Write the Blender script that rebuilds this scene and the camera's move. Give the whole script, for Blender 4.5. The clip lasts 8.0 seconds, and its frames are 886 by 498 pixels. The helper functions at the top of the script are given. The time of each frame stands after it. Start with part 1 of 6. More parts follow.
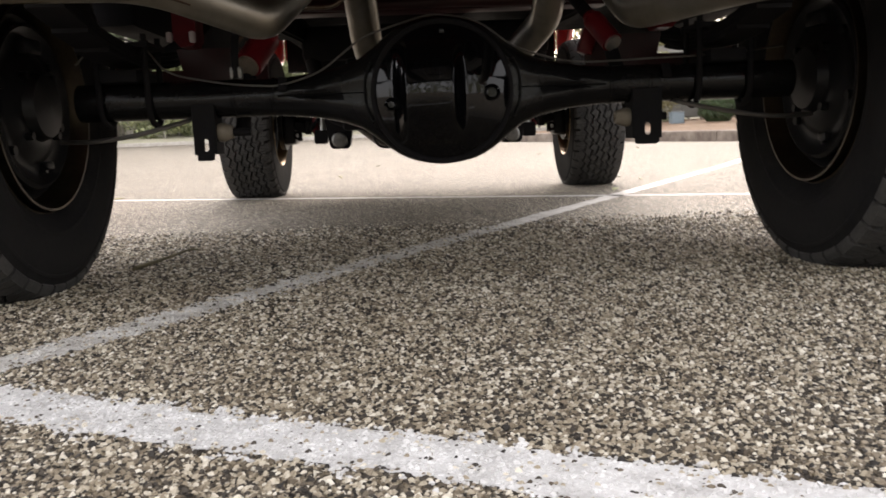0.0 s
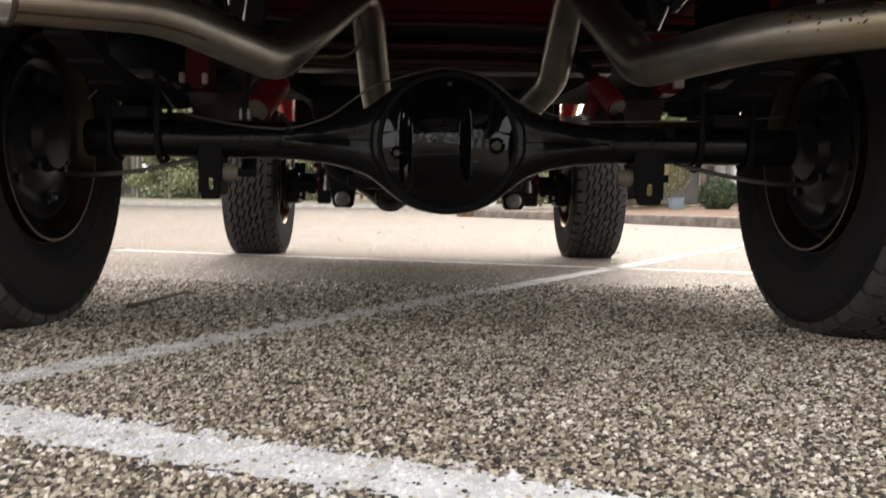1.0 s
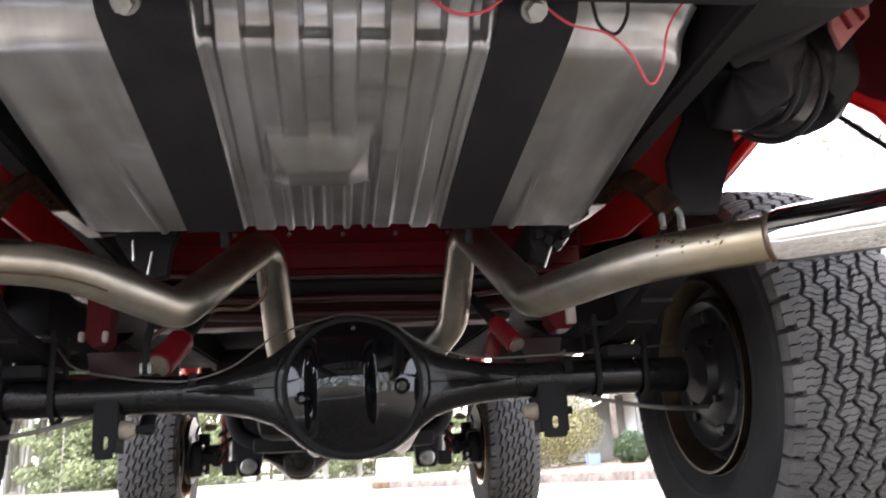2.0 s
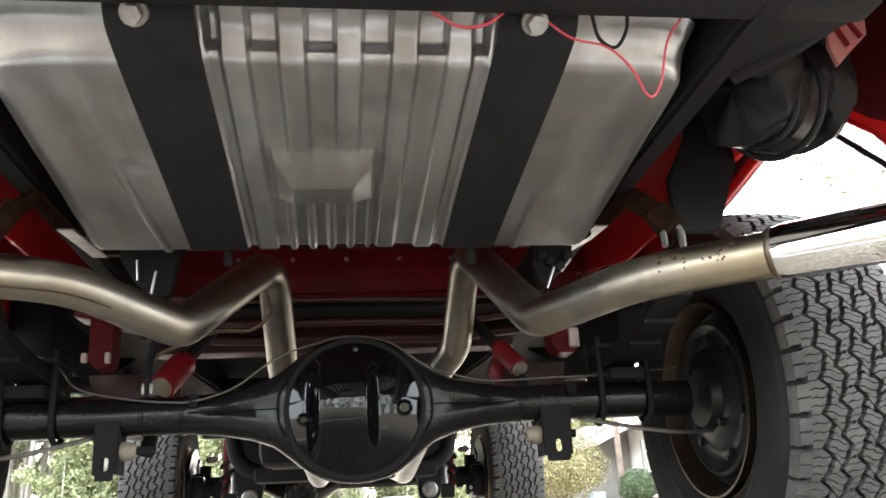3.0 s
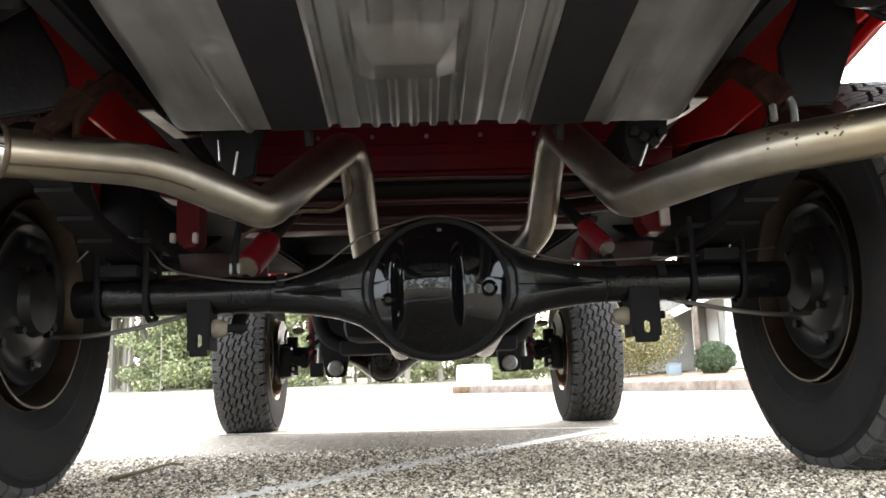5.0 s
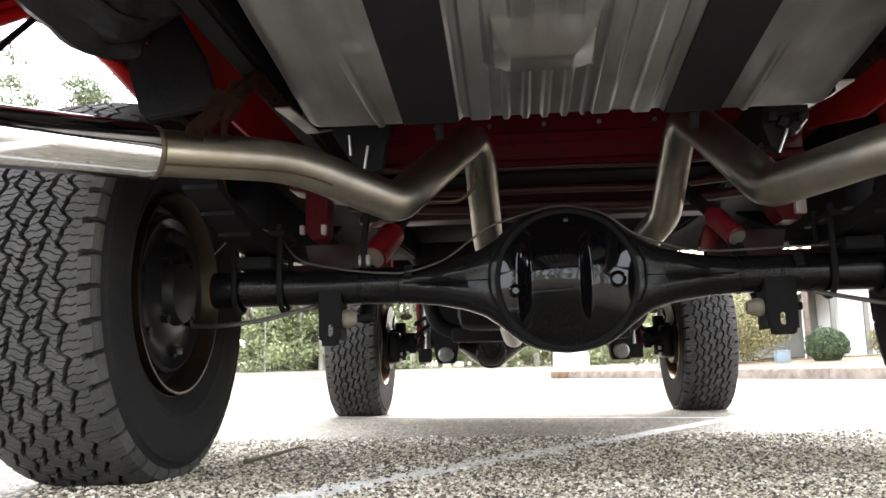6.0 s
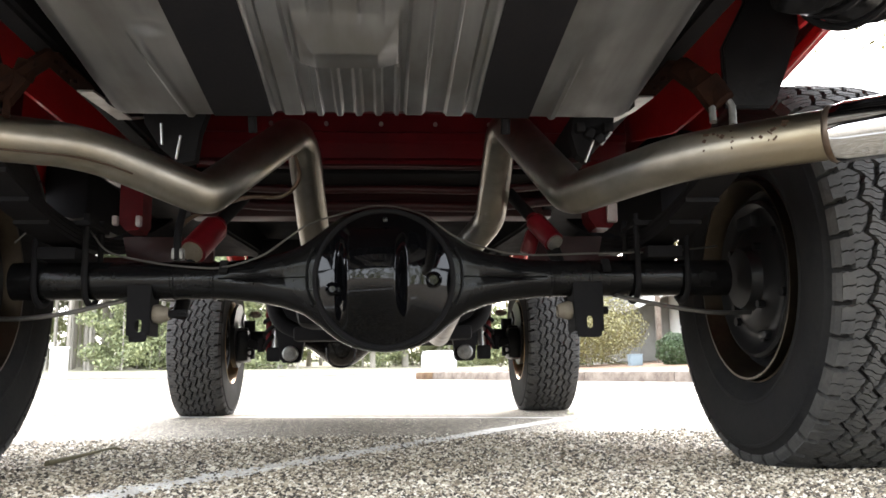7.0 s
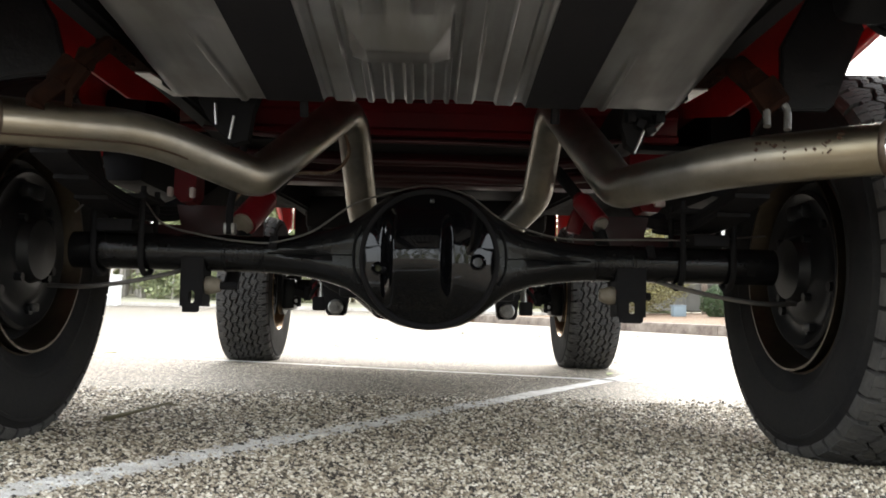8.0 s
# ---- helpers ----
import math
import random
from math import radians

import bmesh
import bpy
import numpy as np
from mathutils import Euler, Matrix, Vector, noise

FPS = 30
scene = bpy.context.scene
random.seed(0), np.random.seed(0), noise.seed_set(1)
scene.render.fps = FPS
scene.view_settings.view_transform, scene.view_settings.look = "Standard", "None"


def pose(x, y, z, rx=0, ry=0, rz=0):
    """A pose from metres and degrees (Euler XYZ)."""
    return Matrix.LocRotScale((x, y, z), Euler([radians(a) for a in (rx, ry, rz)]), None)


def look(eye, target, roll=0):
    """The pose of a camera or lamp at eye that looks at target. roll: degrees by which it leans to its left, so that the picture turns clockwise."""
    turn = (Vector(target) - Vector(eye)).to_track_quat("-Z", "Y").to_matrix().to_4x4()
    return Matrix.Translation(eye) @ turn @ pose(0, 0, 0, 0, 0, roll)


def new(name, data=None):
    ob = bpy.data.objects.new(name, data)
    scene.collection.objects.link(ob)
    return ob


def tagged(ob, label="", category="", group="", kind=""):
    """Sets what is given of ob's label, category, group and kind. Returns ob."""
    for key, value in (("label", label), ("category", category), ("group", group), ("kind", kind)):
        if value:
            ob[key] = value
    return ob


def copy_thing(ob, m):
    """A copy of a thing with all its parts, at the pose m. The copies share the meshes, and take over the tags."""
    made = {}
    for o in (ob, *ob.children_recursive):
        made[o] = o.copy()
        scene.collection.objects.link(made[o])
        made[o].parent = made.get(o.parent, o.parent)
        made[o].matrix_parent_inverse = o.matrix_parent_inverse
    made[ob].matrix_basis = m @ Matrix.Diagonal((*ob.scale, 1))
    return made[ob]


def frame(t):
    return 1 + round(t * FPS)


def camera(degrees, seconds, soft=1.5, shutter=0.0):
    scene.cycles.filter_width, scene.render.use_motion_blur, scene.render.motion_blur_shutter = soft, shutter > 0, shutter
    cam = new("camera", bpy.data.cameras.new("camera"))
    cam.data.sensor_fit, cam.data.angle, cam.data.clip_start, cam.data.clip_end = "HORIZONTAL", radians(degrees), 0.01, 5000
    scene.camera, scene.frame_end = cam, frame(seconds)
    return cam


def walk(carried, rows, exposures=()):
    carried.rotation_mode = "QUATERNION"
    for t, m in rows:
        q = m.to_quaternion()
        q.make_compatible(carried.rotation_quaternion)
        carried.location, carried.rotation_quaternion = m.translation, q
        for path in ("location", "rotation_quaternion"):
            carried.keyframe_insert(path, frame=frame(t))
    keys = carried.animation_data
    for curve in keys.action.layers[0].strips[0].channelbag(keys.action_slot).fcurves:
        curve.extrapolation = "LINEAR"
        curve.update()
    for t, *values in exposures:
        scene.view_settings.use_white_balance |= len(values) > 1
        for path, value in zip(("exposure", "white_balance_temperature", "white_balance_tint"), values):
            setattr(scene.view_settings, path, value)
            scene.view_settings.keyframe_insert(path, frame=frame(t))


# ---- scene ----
# camera: seconds, place in metres, yaw, pitch, roll in degrees
cam = camera(56.70, 8.0, soft=1.6, shutter=0.3)
ROWS = [
    (0, -0.0181, -1.6002, 0.2728, -1.481, -7.857, 2.186),
    (0.5, -0.0225, -1.6053, 0.2350, 0.618, -5.036, -0.875),
    (1, -0.0208, -1.5987, 0.2256, -1.386, -2.620, -0.794),
    (1.5, -0.0141, -1.6033, 0.1994, -3.541, 7.613, 1.933),
    (2, -0.0095, -1.6158, 0.1699, -7.059, 15.900, 3.128),
    (2.2, -0.0060, -1.6205, 0.1676, -8.162, 17.402, 3.374),
    (3.3, -0.0129, -1.6071, 0.1245, -5.527, 18.583, 2.007),
    (3.5, -0.0171, -1.6048, 0.1174, -4.668, 16.818, 1.218),
    (4, -0.0180, -1.5952, 0.1348, -3.702, 16.112, 1.485),
    (4.2, -0.0168, -1.5885, 0.1436, -2.785, 14.239, 1.982),
    (5.3, -0.0281, -1.5655, 0.1669, -0.431, 9.718, 1.720),
    (5.5, -0.0443, -1.5675, 0.1696, 1.942, 9.701, 1.567),
    (6, -0.0800, -1.5729, 0.1774, 4.866, 8.952, 1.248),
    (6.5, -0.0296, -1.5713, 0.1678, 0.292, 8.730, 0.989),
    (7, 0.0230, -1.5682, 0.1726, -4.043, 8.837, 0.807),
    (7.5, 0.0228, -1.5704, 0.1740, -3.287, 6.436, -0.061),
    (8, 0.0214, -1.5955, 0.2498, -1.136, 4.583, -1.451),
]
EXPOSURES = [(0.0, 1.38, 6950, 17), (0.6, 1.44, 6950, 17), (1.0, 1.42, 6950, 17), (1.2, 2.14, 6850, 17), (1.5, 2.80, 6500, 18), (2.0, 3.30, 6200, 18), (2.6, 3.44, 6300, 14), (3.4, 3.57, 6450, 10), (4.2, 3.49, 6450, 10), (5.3, 2.88, 6400, 12), (7.0, 2.88, 6400, 12), (7.6, 2.65, 6450, 11), (8.0, 2.20, 6500, 10)]
walk(cam, [(t, pose(x, y, z, 90 + pitch, roll, yaw)) for t, x, y, z, yaw, pitch, roll in ROWS], EXPOSURES)

# ---- light: bright overcast sky ----
world = bpy.data.worlds.new("overcast_sky")
scene.world = world
world.use_nodes = True
wn = world.node_tree
sky = wn.nodes.new("ShaderNodeTexSky")
sky.sky_type = "NISHITA"
sky.sun_disc = False
sky.sun_elevation, sky.sun_rotation = radians(24), radians(5)
sky.air_density, sky.dust_density, sky.ozone_density = 1.0, 4.0, 1.0
soften = wn.nodes.new("ShaderNodeMixRGB")
soften.inputs["Fac"].default_value = 0.75
soften.inputs["Color2"].default_value = (8.5, 8.9, 9.2, 1)
wn.links.new(sky.outputs["Color"], soften.inputs["Color1"])
wn.links.new(soften.outputs["Color"], wn.nodes["Background"].inputs["Color"])
wn.nodes["Background"].inputs["Strength"].default_value = 0.118
sun = new("sun", bpy.data.lights.new("sun", "SUN"))
sun.data.energy, sun.data.angle, sun.data.color = 2.7, radians(50), (1.0, 0.95, 0.88)
sun.matrix_world = look((8.66 * math.sin(radians(5)), 8.66 * math.cos(radians(5)), 3.85), (0, 0, 0))


# ---- materials ----
def nodes_of(name):
    m = bpy.data.materials.new(name)
    m.use_nodes = True
    nt = m.node_tree
    return m, nt, nt.nodes["Principled BSDF"]


def noise_node(nt, scale, detail=4.0, rough=0.6, stretch=None):
    geo = nt.nodes.new("ShaderNodeTexCoord")
    n = nt.nodes.new("ShaderNodeTexNoise")
    n.inputs["Scale"].default_value, n.inputs["Detail"].default_value, n.inputs["Roughness"].default_value = scale, detail, rough
    if stretch:
        mp = nt.nodes.new("ShaderNodeMapping")
        mp.inputs["Scale"].default_value = stretch
        nt.links.new(geo.outputs["Object"], mp.inputs["Vector"])
        nt.links.new(mp.outputs["Vector"], n.inputs["Vector"])
    else:
        nt.links.new(geo.outputs["Object"], n.inputs["Vector"])
    return n


def ramp_node(nt, fac, stops):
    r = nt.nodes.new("ShaderNodeValToRGB")
    while len(r.color_ramp.elements) < len(stops):
        r.color_ramp.elements.new(0.5)
    for e, (p, col) in zip(r.color_ramp.elements, stops):
        e.position, e.color = p, (*col, 1)
    nt.links.new(fac, r.inputs["Fac"])
    return r


def bump_node(nt, fac, strength, distance, bsdf):
    b = nt.nodes.new("ShaderNodeBump")
    b.inputs["Strength"].default_value, b.inputs["Distance"].default_value = strength, distance
    nt.links.new(fac, b.inputs["Height"])
    nt.links.new(b.outputs["Normal"], bsdf.inputs["Normal"])
    return b


def surface(name, col, rough=0.5, metal=0.0, dirt=None, amount=0.5, coarse=6.0, fine=90.0, bump=0.15, depth=0.001, coat=0.0, stretch=None, rough_var=0.15, gloss=0.5):
    """A painted, metal, rubber or stone surface: base colour with stains at a coarse scale, grain at a fine one."""
    m, nt, b = nodes_of(name)
    dirt = dirt or tuple(v * 0.6 for v in col)
    n1, n2 = noise_node(nt, coarse, 5.0, 0.65, stretch), noise_node(nt, fine, 3.0, 0.6, stretch)
    add = nt.nodes.new("ShaderNodeMath")
    add.operation = "MULTIPLY_ADD"
    add.inputs[1].default_value = 0.35
    nt.links.new(n2.outputs["Fac"], add.inputs[0])
    nt.links.new(n1.outputs["Fac"], add.inputs[2])
    soil = tuple(a + (d - a) * amount for a, d in zip(col, dirt))
    r = ramp_node(nt, add.outputs[0], [(0.42, col), (0.96, soil)])
    r.color_ramp.interpolation = "EASE"
    nt.links.new(r.outputs["Color"], b.inputs["Base Color"])
    rr = nt.nodes.new("ShaderNodeMapRange")
    rr.inputs["From Min"].default_value, rr.inputs["From Max"].default_value = 0.3, 0.8
    rr.inputs["To Min"].default_value, rr.inputs["To Max"].default_value = max(0.30 if rough > 0.30 else 0.02, rough - rough_var), min(1 if rough > 0.30 else 0.26, rough + rough_var)
    nt.links.new(n1.outputs["Fac"], rr.inputs["Value"])
    nt.links.new(rr.outputs["Result"], b.inputs["Roughness"])
    b.inputs["Metallic"].default_value = metal
    b.inputs["Specular IOR Level"].default_value = gloss
    b.inputs["Coat Weight"].default_value = coat
    b.inputs["Coat Roughness"].default_value = 0.08
    bump_node(nt, n2.outputs["Fac"], bump, depth, b)
    return m


STONES = [(0.0, (0.014, 0.0115, 0.0095)), (0.22, (0.062, 0.050, 0.038)), (0.40, (0.22, 0.178, 0.126)), (0.62, (0.41, 0.352, 0.262)), (0.82, (0.60, 0.54, 0.435)), (1.0, (0.88, 0.835, 0.735))]


def stone_material():
    m, nt, b = nodes_of("aggregate_stone")
    g = nt.nodes.new("ShaderNodeNewGeometry")
    r = ramp_node(nt, g.outputs["Random Per Island"], STONES)
    n = noise_node(nt, 3.0, 4.0)
    mix = nt.nodes.new("ShaderNodeMixRGB")
    mix.blend_type = "MULTIPLY"
    mix.inputs["Fac"].default_value = 0.6
    tone = ramp_node(nt, n.outputs["Fac"], [(0.35, (0.72, 0.68, 0.62)), (0.65, (1.0, 1.0, 1.0))])
    nt.links.new(r.outputs["Color"], mix.inputs["Color1"])
    nt.links.new(tone.outputs["Color"], mix.inputs["Color2"])
    nt.links.new(mix.outputs["Color"], b.inputs["Base Color"])
    b.inputs["Roughness"].default_value = 0.62
    f = noise_node(nt, 700.0, 2.0)
    bump_node(nt, f.outputs["Fac"], 0.3, 0.0006, b)
    return m


def ground_material():
    m, nt, b = nodes_of("chip_seal_asphalt")
    tc = nt.nodes.new("ShaderNodeTexCoord")
    v = nt.nodes.new("ShaderNodeTexVoronoi")
    v.inputs["Scale"].default_value = 165.0
    nt.links.new(tc.outputs["Object"], v.inputs["Vector"])
    sep = nt.nodes.new("ShaderNodeSeparateColor")
    nt.links.new(v.outputs["Color"], sep.inputs["Color"])
    r = ramp_node(nt, sep.outputs["Red"], STONES)
    gap = ramp_node(nt, v.outputs["Distance"], [(0.36, (1, 1, 1)), (0.66, (0.20, 0.180, 0.155))])
    mix = nt.nodes.new("ShaderNodeMixRGB")
    mix.blend_type = "MULTIPLY"
    mix.inputs["Fac"].default_value = 1.0
    nt.links.new(r.outputs["Color"], mix.inputs["Color1"])
    nt.links.new(gap.outputs["Color"], mix.inputs["Color2"])
    n = noise_node(nt, 0.9, 6.0, 0.7)
    tone = ramp_node(nt, n.outputs["Fac"], [(0.3, (0.75, 0.71, 0.66)), (0.7, (1.05, 1.05, 1.05))])
    mix2 = nt.nodes.new("ShaderNodeMixRGB")
    mix2.blend_type = "MULTIPLY"
    mix2.inputs["Fac"].default_value = 0.8
    nt.links.new(mix.outputs["Color"], mix2.inputs["Color1"])
    nt.links.new(tone.outputs["Color"], mix2.inputs["Color2"])
    nt.links.new(mix2.outputs["Color"], b.inputs["Base Color"])
    b.inputs["Roughness"].default_value = 0.7
    inv = nt.nodes.new("ShaderNodeMath")
    inv.operation = "SUBTRACT"
    inv.inputs[0].default_value = 1.0
    nt.links.new(v.outputs["Distance"], inv.inputs[1])
    bump_node(nt, inv.outputs[0], 0.9, 0.004, b)
    return m


def leaf_material(name, a, bcol):
    m, nt, b = nodes_of(name)
    g = nt.nodes.new("ShaderNodeNewGeometry")
    r = ramp_node(nt, g.outputs["Random Per Island"], [(0.0, a), (1.0, bcol)])
    nt.links.new(r.outputs["Color"], b.inputs["Base Color"])
    b.inputs["Roughness"].default_value = 0.6
    b.inputs["Transmission Weight"].default_value = 0.0
    return m


def blend(nt, fac, a, b):
    m = nt.nodes.new("ShaderNodeMixRGB")
    nt.links.new(fac, m.inputs["Fac"])
    for sock, v in ((m.inputs["Color1"], a), (m.inputs["Color2"], b)):
        if isinstance(v, tuple):
            sock.default_value = (*v, 1)
        else:
            nt.links.new(v, sock)
    return m.outputs["Color"]


def spread(nt, fac, lo, hi, to_lo, to_hi):
    r = nt.nodes.new("ShaderNodeMapRange")
    r.interpolation_type = "SMOOTHSTEP"
    for k, v in (("From Min", lo), ("From Max", hi), ("To Min", to_lo), ("To Max", to_hi)):
        r.inputs[k].default_value = v
    nt.links.new(fac, r.inputs["Value"])
    return r.outputs["Result"]


def tank_material():
    """Dull rolled sheet metal: grey, with faint long streaks, tan water stains, scuffs and shallow dents."""
    m, nt, b = nodes_of("dull_galvanised_tank")
    streak = noise_node(nt, 26.0, 3.0, 0.5, (1.0, 0.06, 0.3))
    stain = noise_node(nt, 7.0, 4.0, 0.55, (1.6, 0.7, 1.0))
    c = blend(nt, spread(nt, streak.outputs["Fac"], 0.30, 0.70, 0.0, 1.0), (0.290, 0.291, 0.296), (0.395, 0.397, 0.402))
    c = blend(nt, spread(nt, stain.outputs["Fac"], 0.36, 0.70, 0.0, 0.70), c, (0.205, 0.193, 0.176))
    nt.links.new(c, b.inputs["Base Color"])
    nt.links.new(spread(nt, stain.outputs["Fac"], 0.3, 0.8, 0.30, 0.38), b.inputs["Roughness"])
    b.inputs["Metallic"].default_value = 0.90
    return m


def pipe_material():
    """Stainless tube, straw and brown where it has run hot."""
    m, nt, b = nodes_of("heat_stained_stainless")
    heat = noise_node(nt, 7.0, 3.0, 0.5)
    grime = noise_node(nt, 16.0, 4.0, 0.6)
    fine = noise_node(nt, 120.0, 3.0, 0.6)
    c = blend(nt, spread(nt, heat.outputs["Fac"], 0.15, 0.85, 0.0, 1.0), (0.275, 0.266, 0.247), (0.275, 0.242, 0.188))
    c = blend(nt, spread(nt, grime.outputs["Fac"], 0.25, 0.95, 0.0, 0.8), c, (0.125, 0.110, 0.091))
    # the outer runs have turned straw-coloured
    tc = nt.nodes.new("ShaderNodeTexCoord")
    sep = nt.nodes.new("ShaderNodeSeparateXYZ")
    nt.links.new(tc.outputs["Object"], sep.inputs[0])
    far = nt.nodes.new("ShaderNodeMath")
    far.operation = "ABSOLUTE"
    nt.links.new(sep.outputs["X"], far.inputs[0])
    c = blend(nt, spread(nt, far.outputs[0], 0.36, 0.58, 0.0, 0.55), c, (0.33, 0.265, 0.165))
    nt.links.new(c, b.inputs["Base Color"])
    b.inputs["Metallic"].default_value = 1.0
    nt.links.new(spread(nt, grime.outputs["Fac"], 0.2, 0.9, 0.30, 0.44), b.inputs["Roughness"])
    bump_node(nt, fine.outputs["Fac"], 0.03, 0.001, b)
    return m


M_GROUND, M_STONE = ground_material(), stone_material()
M_PAINTLINE = surface("worn_line_paint", (0.82, 0.81, 0.80), 0.65, dirt=(0.40, 0.385, 0.37), amount=0.8, coarse=22, fine=260, bump=0.6, depth=0.002)
M_FADED = surface("faded_line_paint", (0.70, 0.685, 0.66), 0.7, dirt=(0.36, 0.335, 0.30), amount=0.9, coarse=14, fine=260, bump=0.6, depth=0.002)
M_AXLE = surface("gloss_black_axle_paint", (0.0045, 0.0045, 0.005), 0.22, dirt=(0.009, 0.0085, 0.008), amount=0.6, coarse=13, fine=140, bump=0.08, depth=0.0005, coat=0.08, rough_var=0.04, gloss=0.18)
M_BOWL = surface("wet_gloss_black_paint", (0.003, 0.003, 0.0035), 0.06, amount=0.3, coarse=9, fine=60, bump=0.03, depth=0.0005, rough_var=0.03, gloss=0.31)
M_FRAME = surface("satin_black_chassis_paint", (0.011, 0.0107, 0.0118), 0.65, dirt=(0.019, 0.0175, 0.017), amount=0.6, coarse=7, fine=120, bump=0.2, gloss=0.035, rough_var=0.1)
M_STRAP = surface("black_strap_rubber", (0.012, 0.0118, 0.0135), 0.7, dirt=(0.022, 0.021, 0.022), amount=0.8, coarse=14, fine=160, bump=0.3, gloss=0.03)
M_RUBBER = surface("tyre_rubber", (0.0145, 0.0142, 0.0150), 0.75, dirt=(0.028, 0.0265, 0.025), amount=0.7, coarse=11, fine=110, bump=0.35, gloss=0.03)
M_TREAD = surface("dusty_tread_rubber", (0.044, 0.043, 0.042), 0.7, dirt=(0.080, 0.0765, 0.072), amount=0.9, coarse=16, fine=160, bump=0.6, depth=0.0015, gloss=0.08)
M_TANK = tank_material()
M_PIPE = pipe_material()
M_WELD = surface("weld_bead_steel", (0.12, 0.095, 0.075), 0.5, metal=0.8, dirt=(0.08, 0.045, 0.025), amount=0.9, coarse=30)
M_WELD_DARK = surface("painted_weld", (0.004, 0.004, 0.004), 0.5, amount=0.3, coarse=40, fine=200, bump=0.6, gloss=0.08)
M_STAMP = surface("brown_stamp_ink", (0.050, 0.026, 0.014), 0.6, amount=0.6, coarse=60, gloss=0.2)
M_CHROME = surface("chrome_tip", (0.80, 0.80, 0.80), 0.07, metal=1.0, amount=0.3, coarse=4, bump=0.02, rough_var=0.04)
M_RED = surface("red_body_paint", (0.62, 0.018, 0.020), 0.32, dirt=(0.36, 0.012, 0.014), amount=0.5, coarse=5, fine=70, bump=0.05, coat=0.5)
# body red darkened, so the shade under the floor is in the colour
M_SHADED_RED = surface("shaded_red_paint", (0.16, 0.008, 0.013), 0.35, dirt=(0.085, 0.006, 0.010), amount=0.8, coarse=4, fine=60, bump=0.1, coat=0.06, gloss=0.25)
# red darkened for the shade inside the body side; also on dark red tubes
M_DARK_RED = surface("darkened_red_paint", (0.045, 0.008, 0.010), 0.35, dirt=(0.020, 0.010, 0.010), amount=0.8, coarse=5, fine=60, bump=0.2, gloss=0.3)
# red made pale, with the sunlight on the tail corner in the colour
M_LIT_RED = surface("lit_pale_red", (0.36, 0.165, 0.155), 0.5, dirt=(0.24, 0.06, 0.06), amount=0.7, coarse=12, fine=80, bump=0.1)
M_ZINC = surface("dull_zinc", (0.22, 0.215, 0.20), 0.5, metal=0.7, dirt=(0.10, 0.095, 0.09), amount=0.7, coarse=40)
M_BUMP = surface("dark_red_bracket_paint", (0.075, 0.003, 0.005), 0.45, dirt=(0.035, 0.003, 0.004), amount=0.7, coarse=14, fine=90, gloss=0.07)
M_SHOCK = surface("red_rubber_boot", (0.14, 0.006, 0.010), 0.45, amount=0.5, coarse=18, fine=140, gloss=0.3)
M_GOLD = surface("gold_painted_rim", (0.085, 0.066, 0.046), 0.36, metal=0.85, dirt=(0.038, 0.030, 0.023), amount=0.8, coarse=9, fine=90, rough_var=0.03)
M_BARREL = surface("dusty_gold_rim_barrel", (0.27, 0.178, 0.086), 0.36, metal=0.85, dirt=(0.11, 0.072, 0.038), amount=0.7, coarse=9, fine=90, rough_var=0.05)
M_RIMIN = surface("dusty_black_wheel_steel", (0.006, 0.006, 0.0065), 0.38, dirt=(0.015, 0.0145, 0.014), amount=0.6, coarse=12, fine=90, gloss=0.18, rough_var=0.07)
M_RUST = surface("rusty_hanger_steel", (0.0085, 0.0048, 0.0038), 0.9, metal=0.0, dirt=(0.024, 0.010, 0.006), amount=0.8, coarse=30, fine=200, bump=0.6, gloss=0.02)
M_STEEL = surface("bare_zinc_steel", (0.5, 0.49, 0.46), 0.35, metal=0.9, amount=0.6, coarse=30)
# white reflection of the sky, put into the colour of small pads
M_SKY_GLINT = surface("pale_sky_reflection", (0.40, 0.35, 0.33), 0.5, dirt=(0.22, 0.12, 0.11), amount=0.6, coarse=30)
M_BUSH = surface("cream_bushing_rubber", (0.19, 0.16, 0.12), 0.7, amount=0.7, coarse=40)
M_LINE = surface("steel_brake_line", (0.20, 0.19, 0.175), 0.35, metal=0.9, amount=0.6, coarse=20)
M_WIRE = surface("red_wire_sleeve", (0.34, 0.016, 0.032), 0.4, amount=0.3)
M_LINER = surface("black_plastic_liner", (0.0065, 0.0065, 0.0072), 0.42, dirt=(0.010, 0.009, 0.009), amount=0.6, coarse=9, fine=50, bump=0.4, depth=0.004, gloss=0.12)
M_KERB = surface("kerb_concrete", (0.25, 0.205, 0.165), 0.85, dirt=(0.08, 0.056, 0.043), amount=1.0, coarse=4, fine=60, bump=0.5, depth=0.004)
M_PALE_KERB = surface("pale_kerb_concrete", (0.52, 0.49, 0.44), 0.85, dirt=(0.30, 0.26, 0.22), amount=0.8, coarse=4, fine=60, bump=0.4, depth=0.004)
M_MULCH = surface("mulch_bed", (0.13, 0.075, 0.045), 0.95, dirt=(0.28, 0.18, 0.10), amount=0.9, coarse=9, fine=60, bump=1.0, depth=0.03)
M_GRASS = surface("mown_grass", (0.16, 0.19, 0.06), 0.95, dirt=(0.30, 0.27, 0.11), amount=0.9, coarse=2, fine=40, bump=1.0, depth=0.04)
M_STRAW = surface("pale_dry_grass", (0.36, 0.34, 0.24), 0.95, dirt=(0.46, 0.43, 0.32), amount=0.9, coarse=2, fine=40, bump=1.0, depth=0.04)
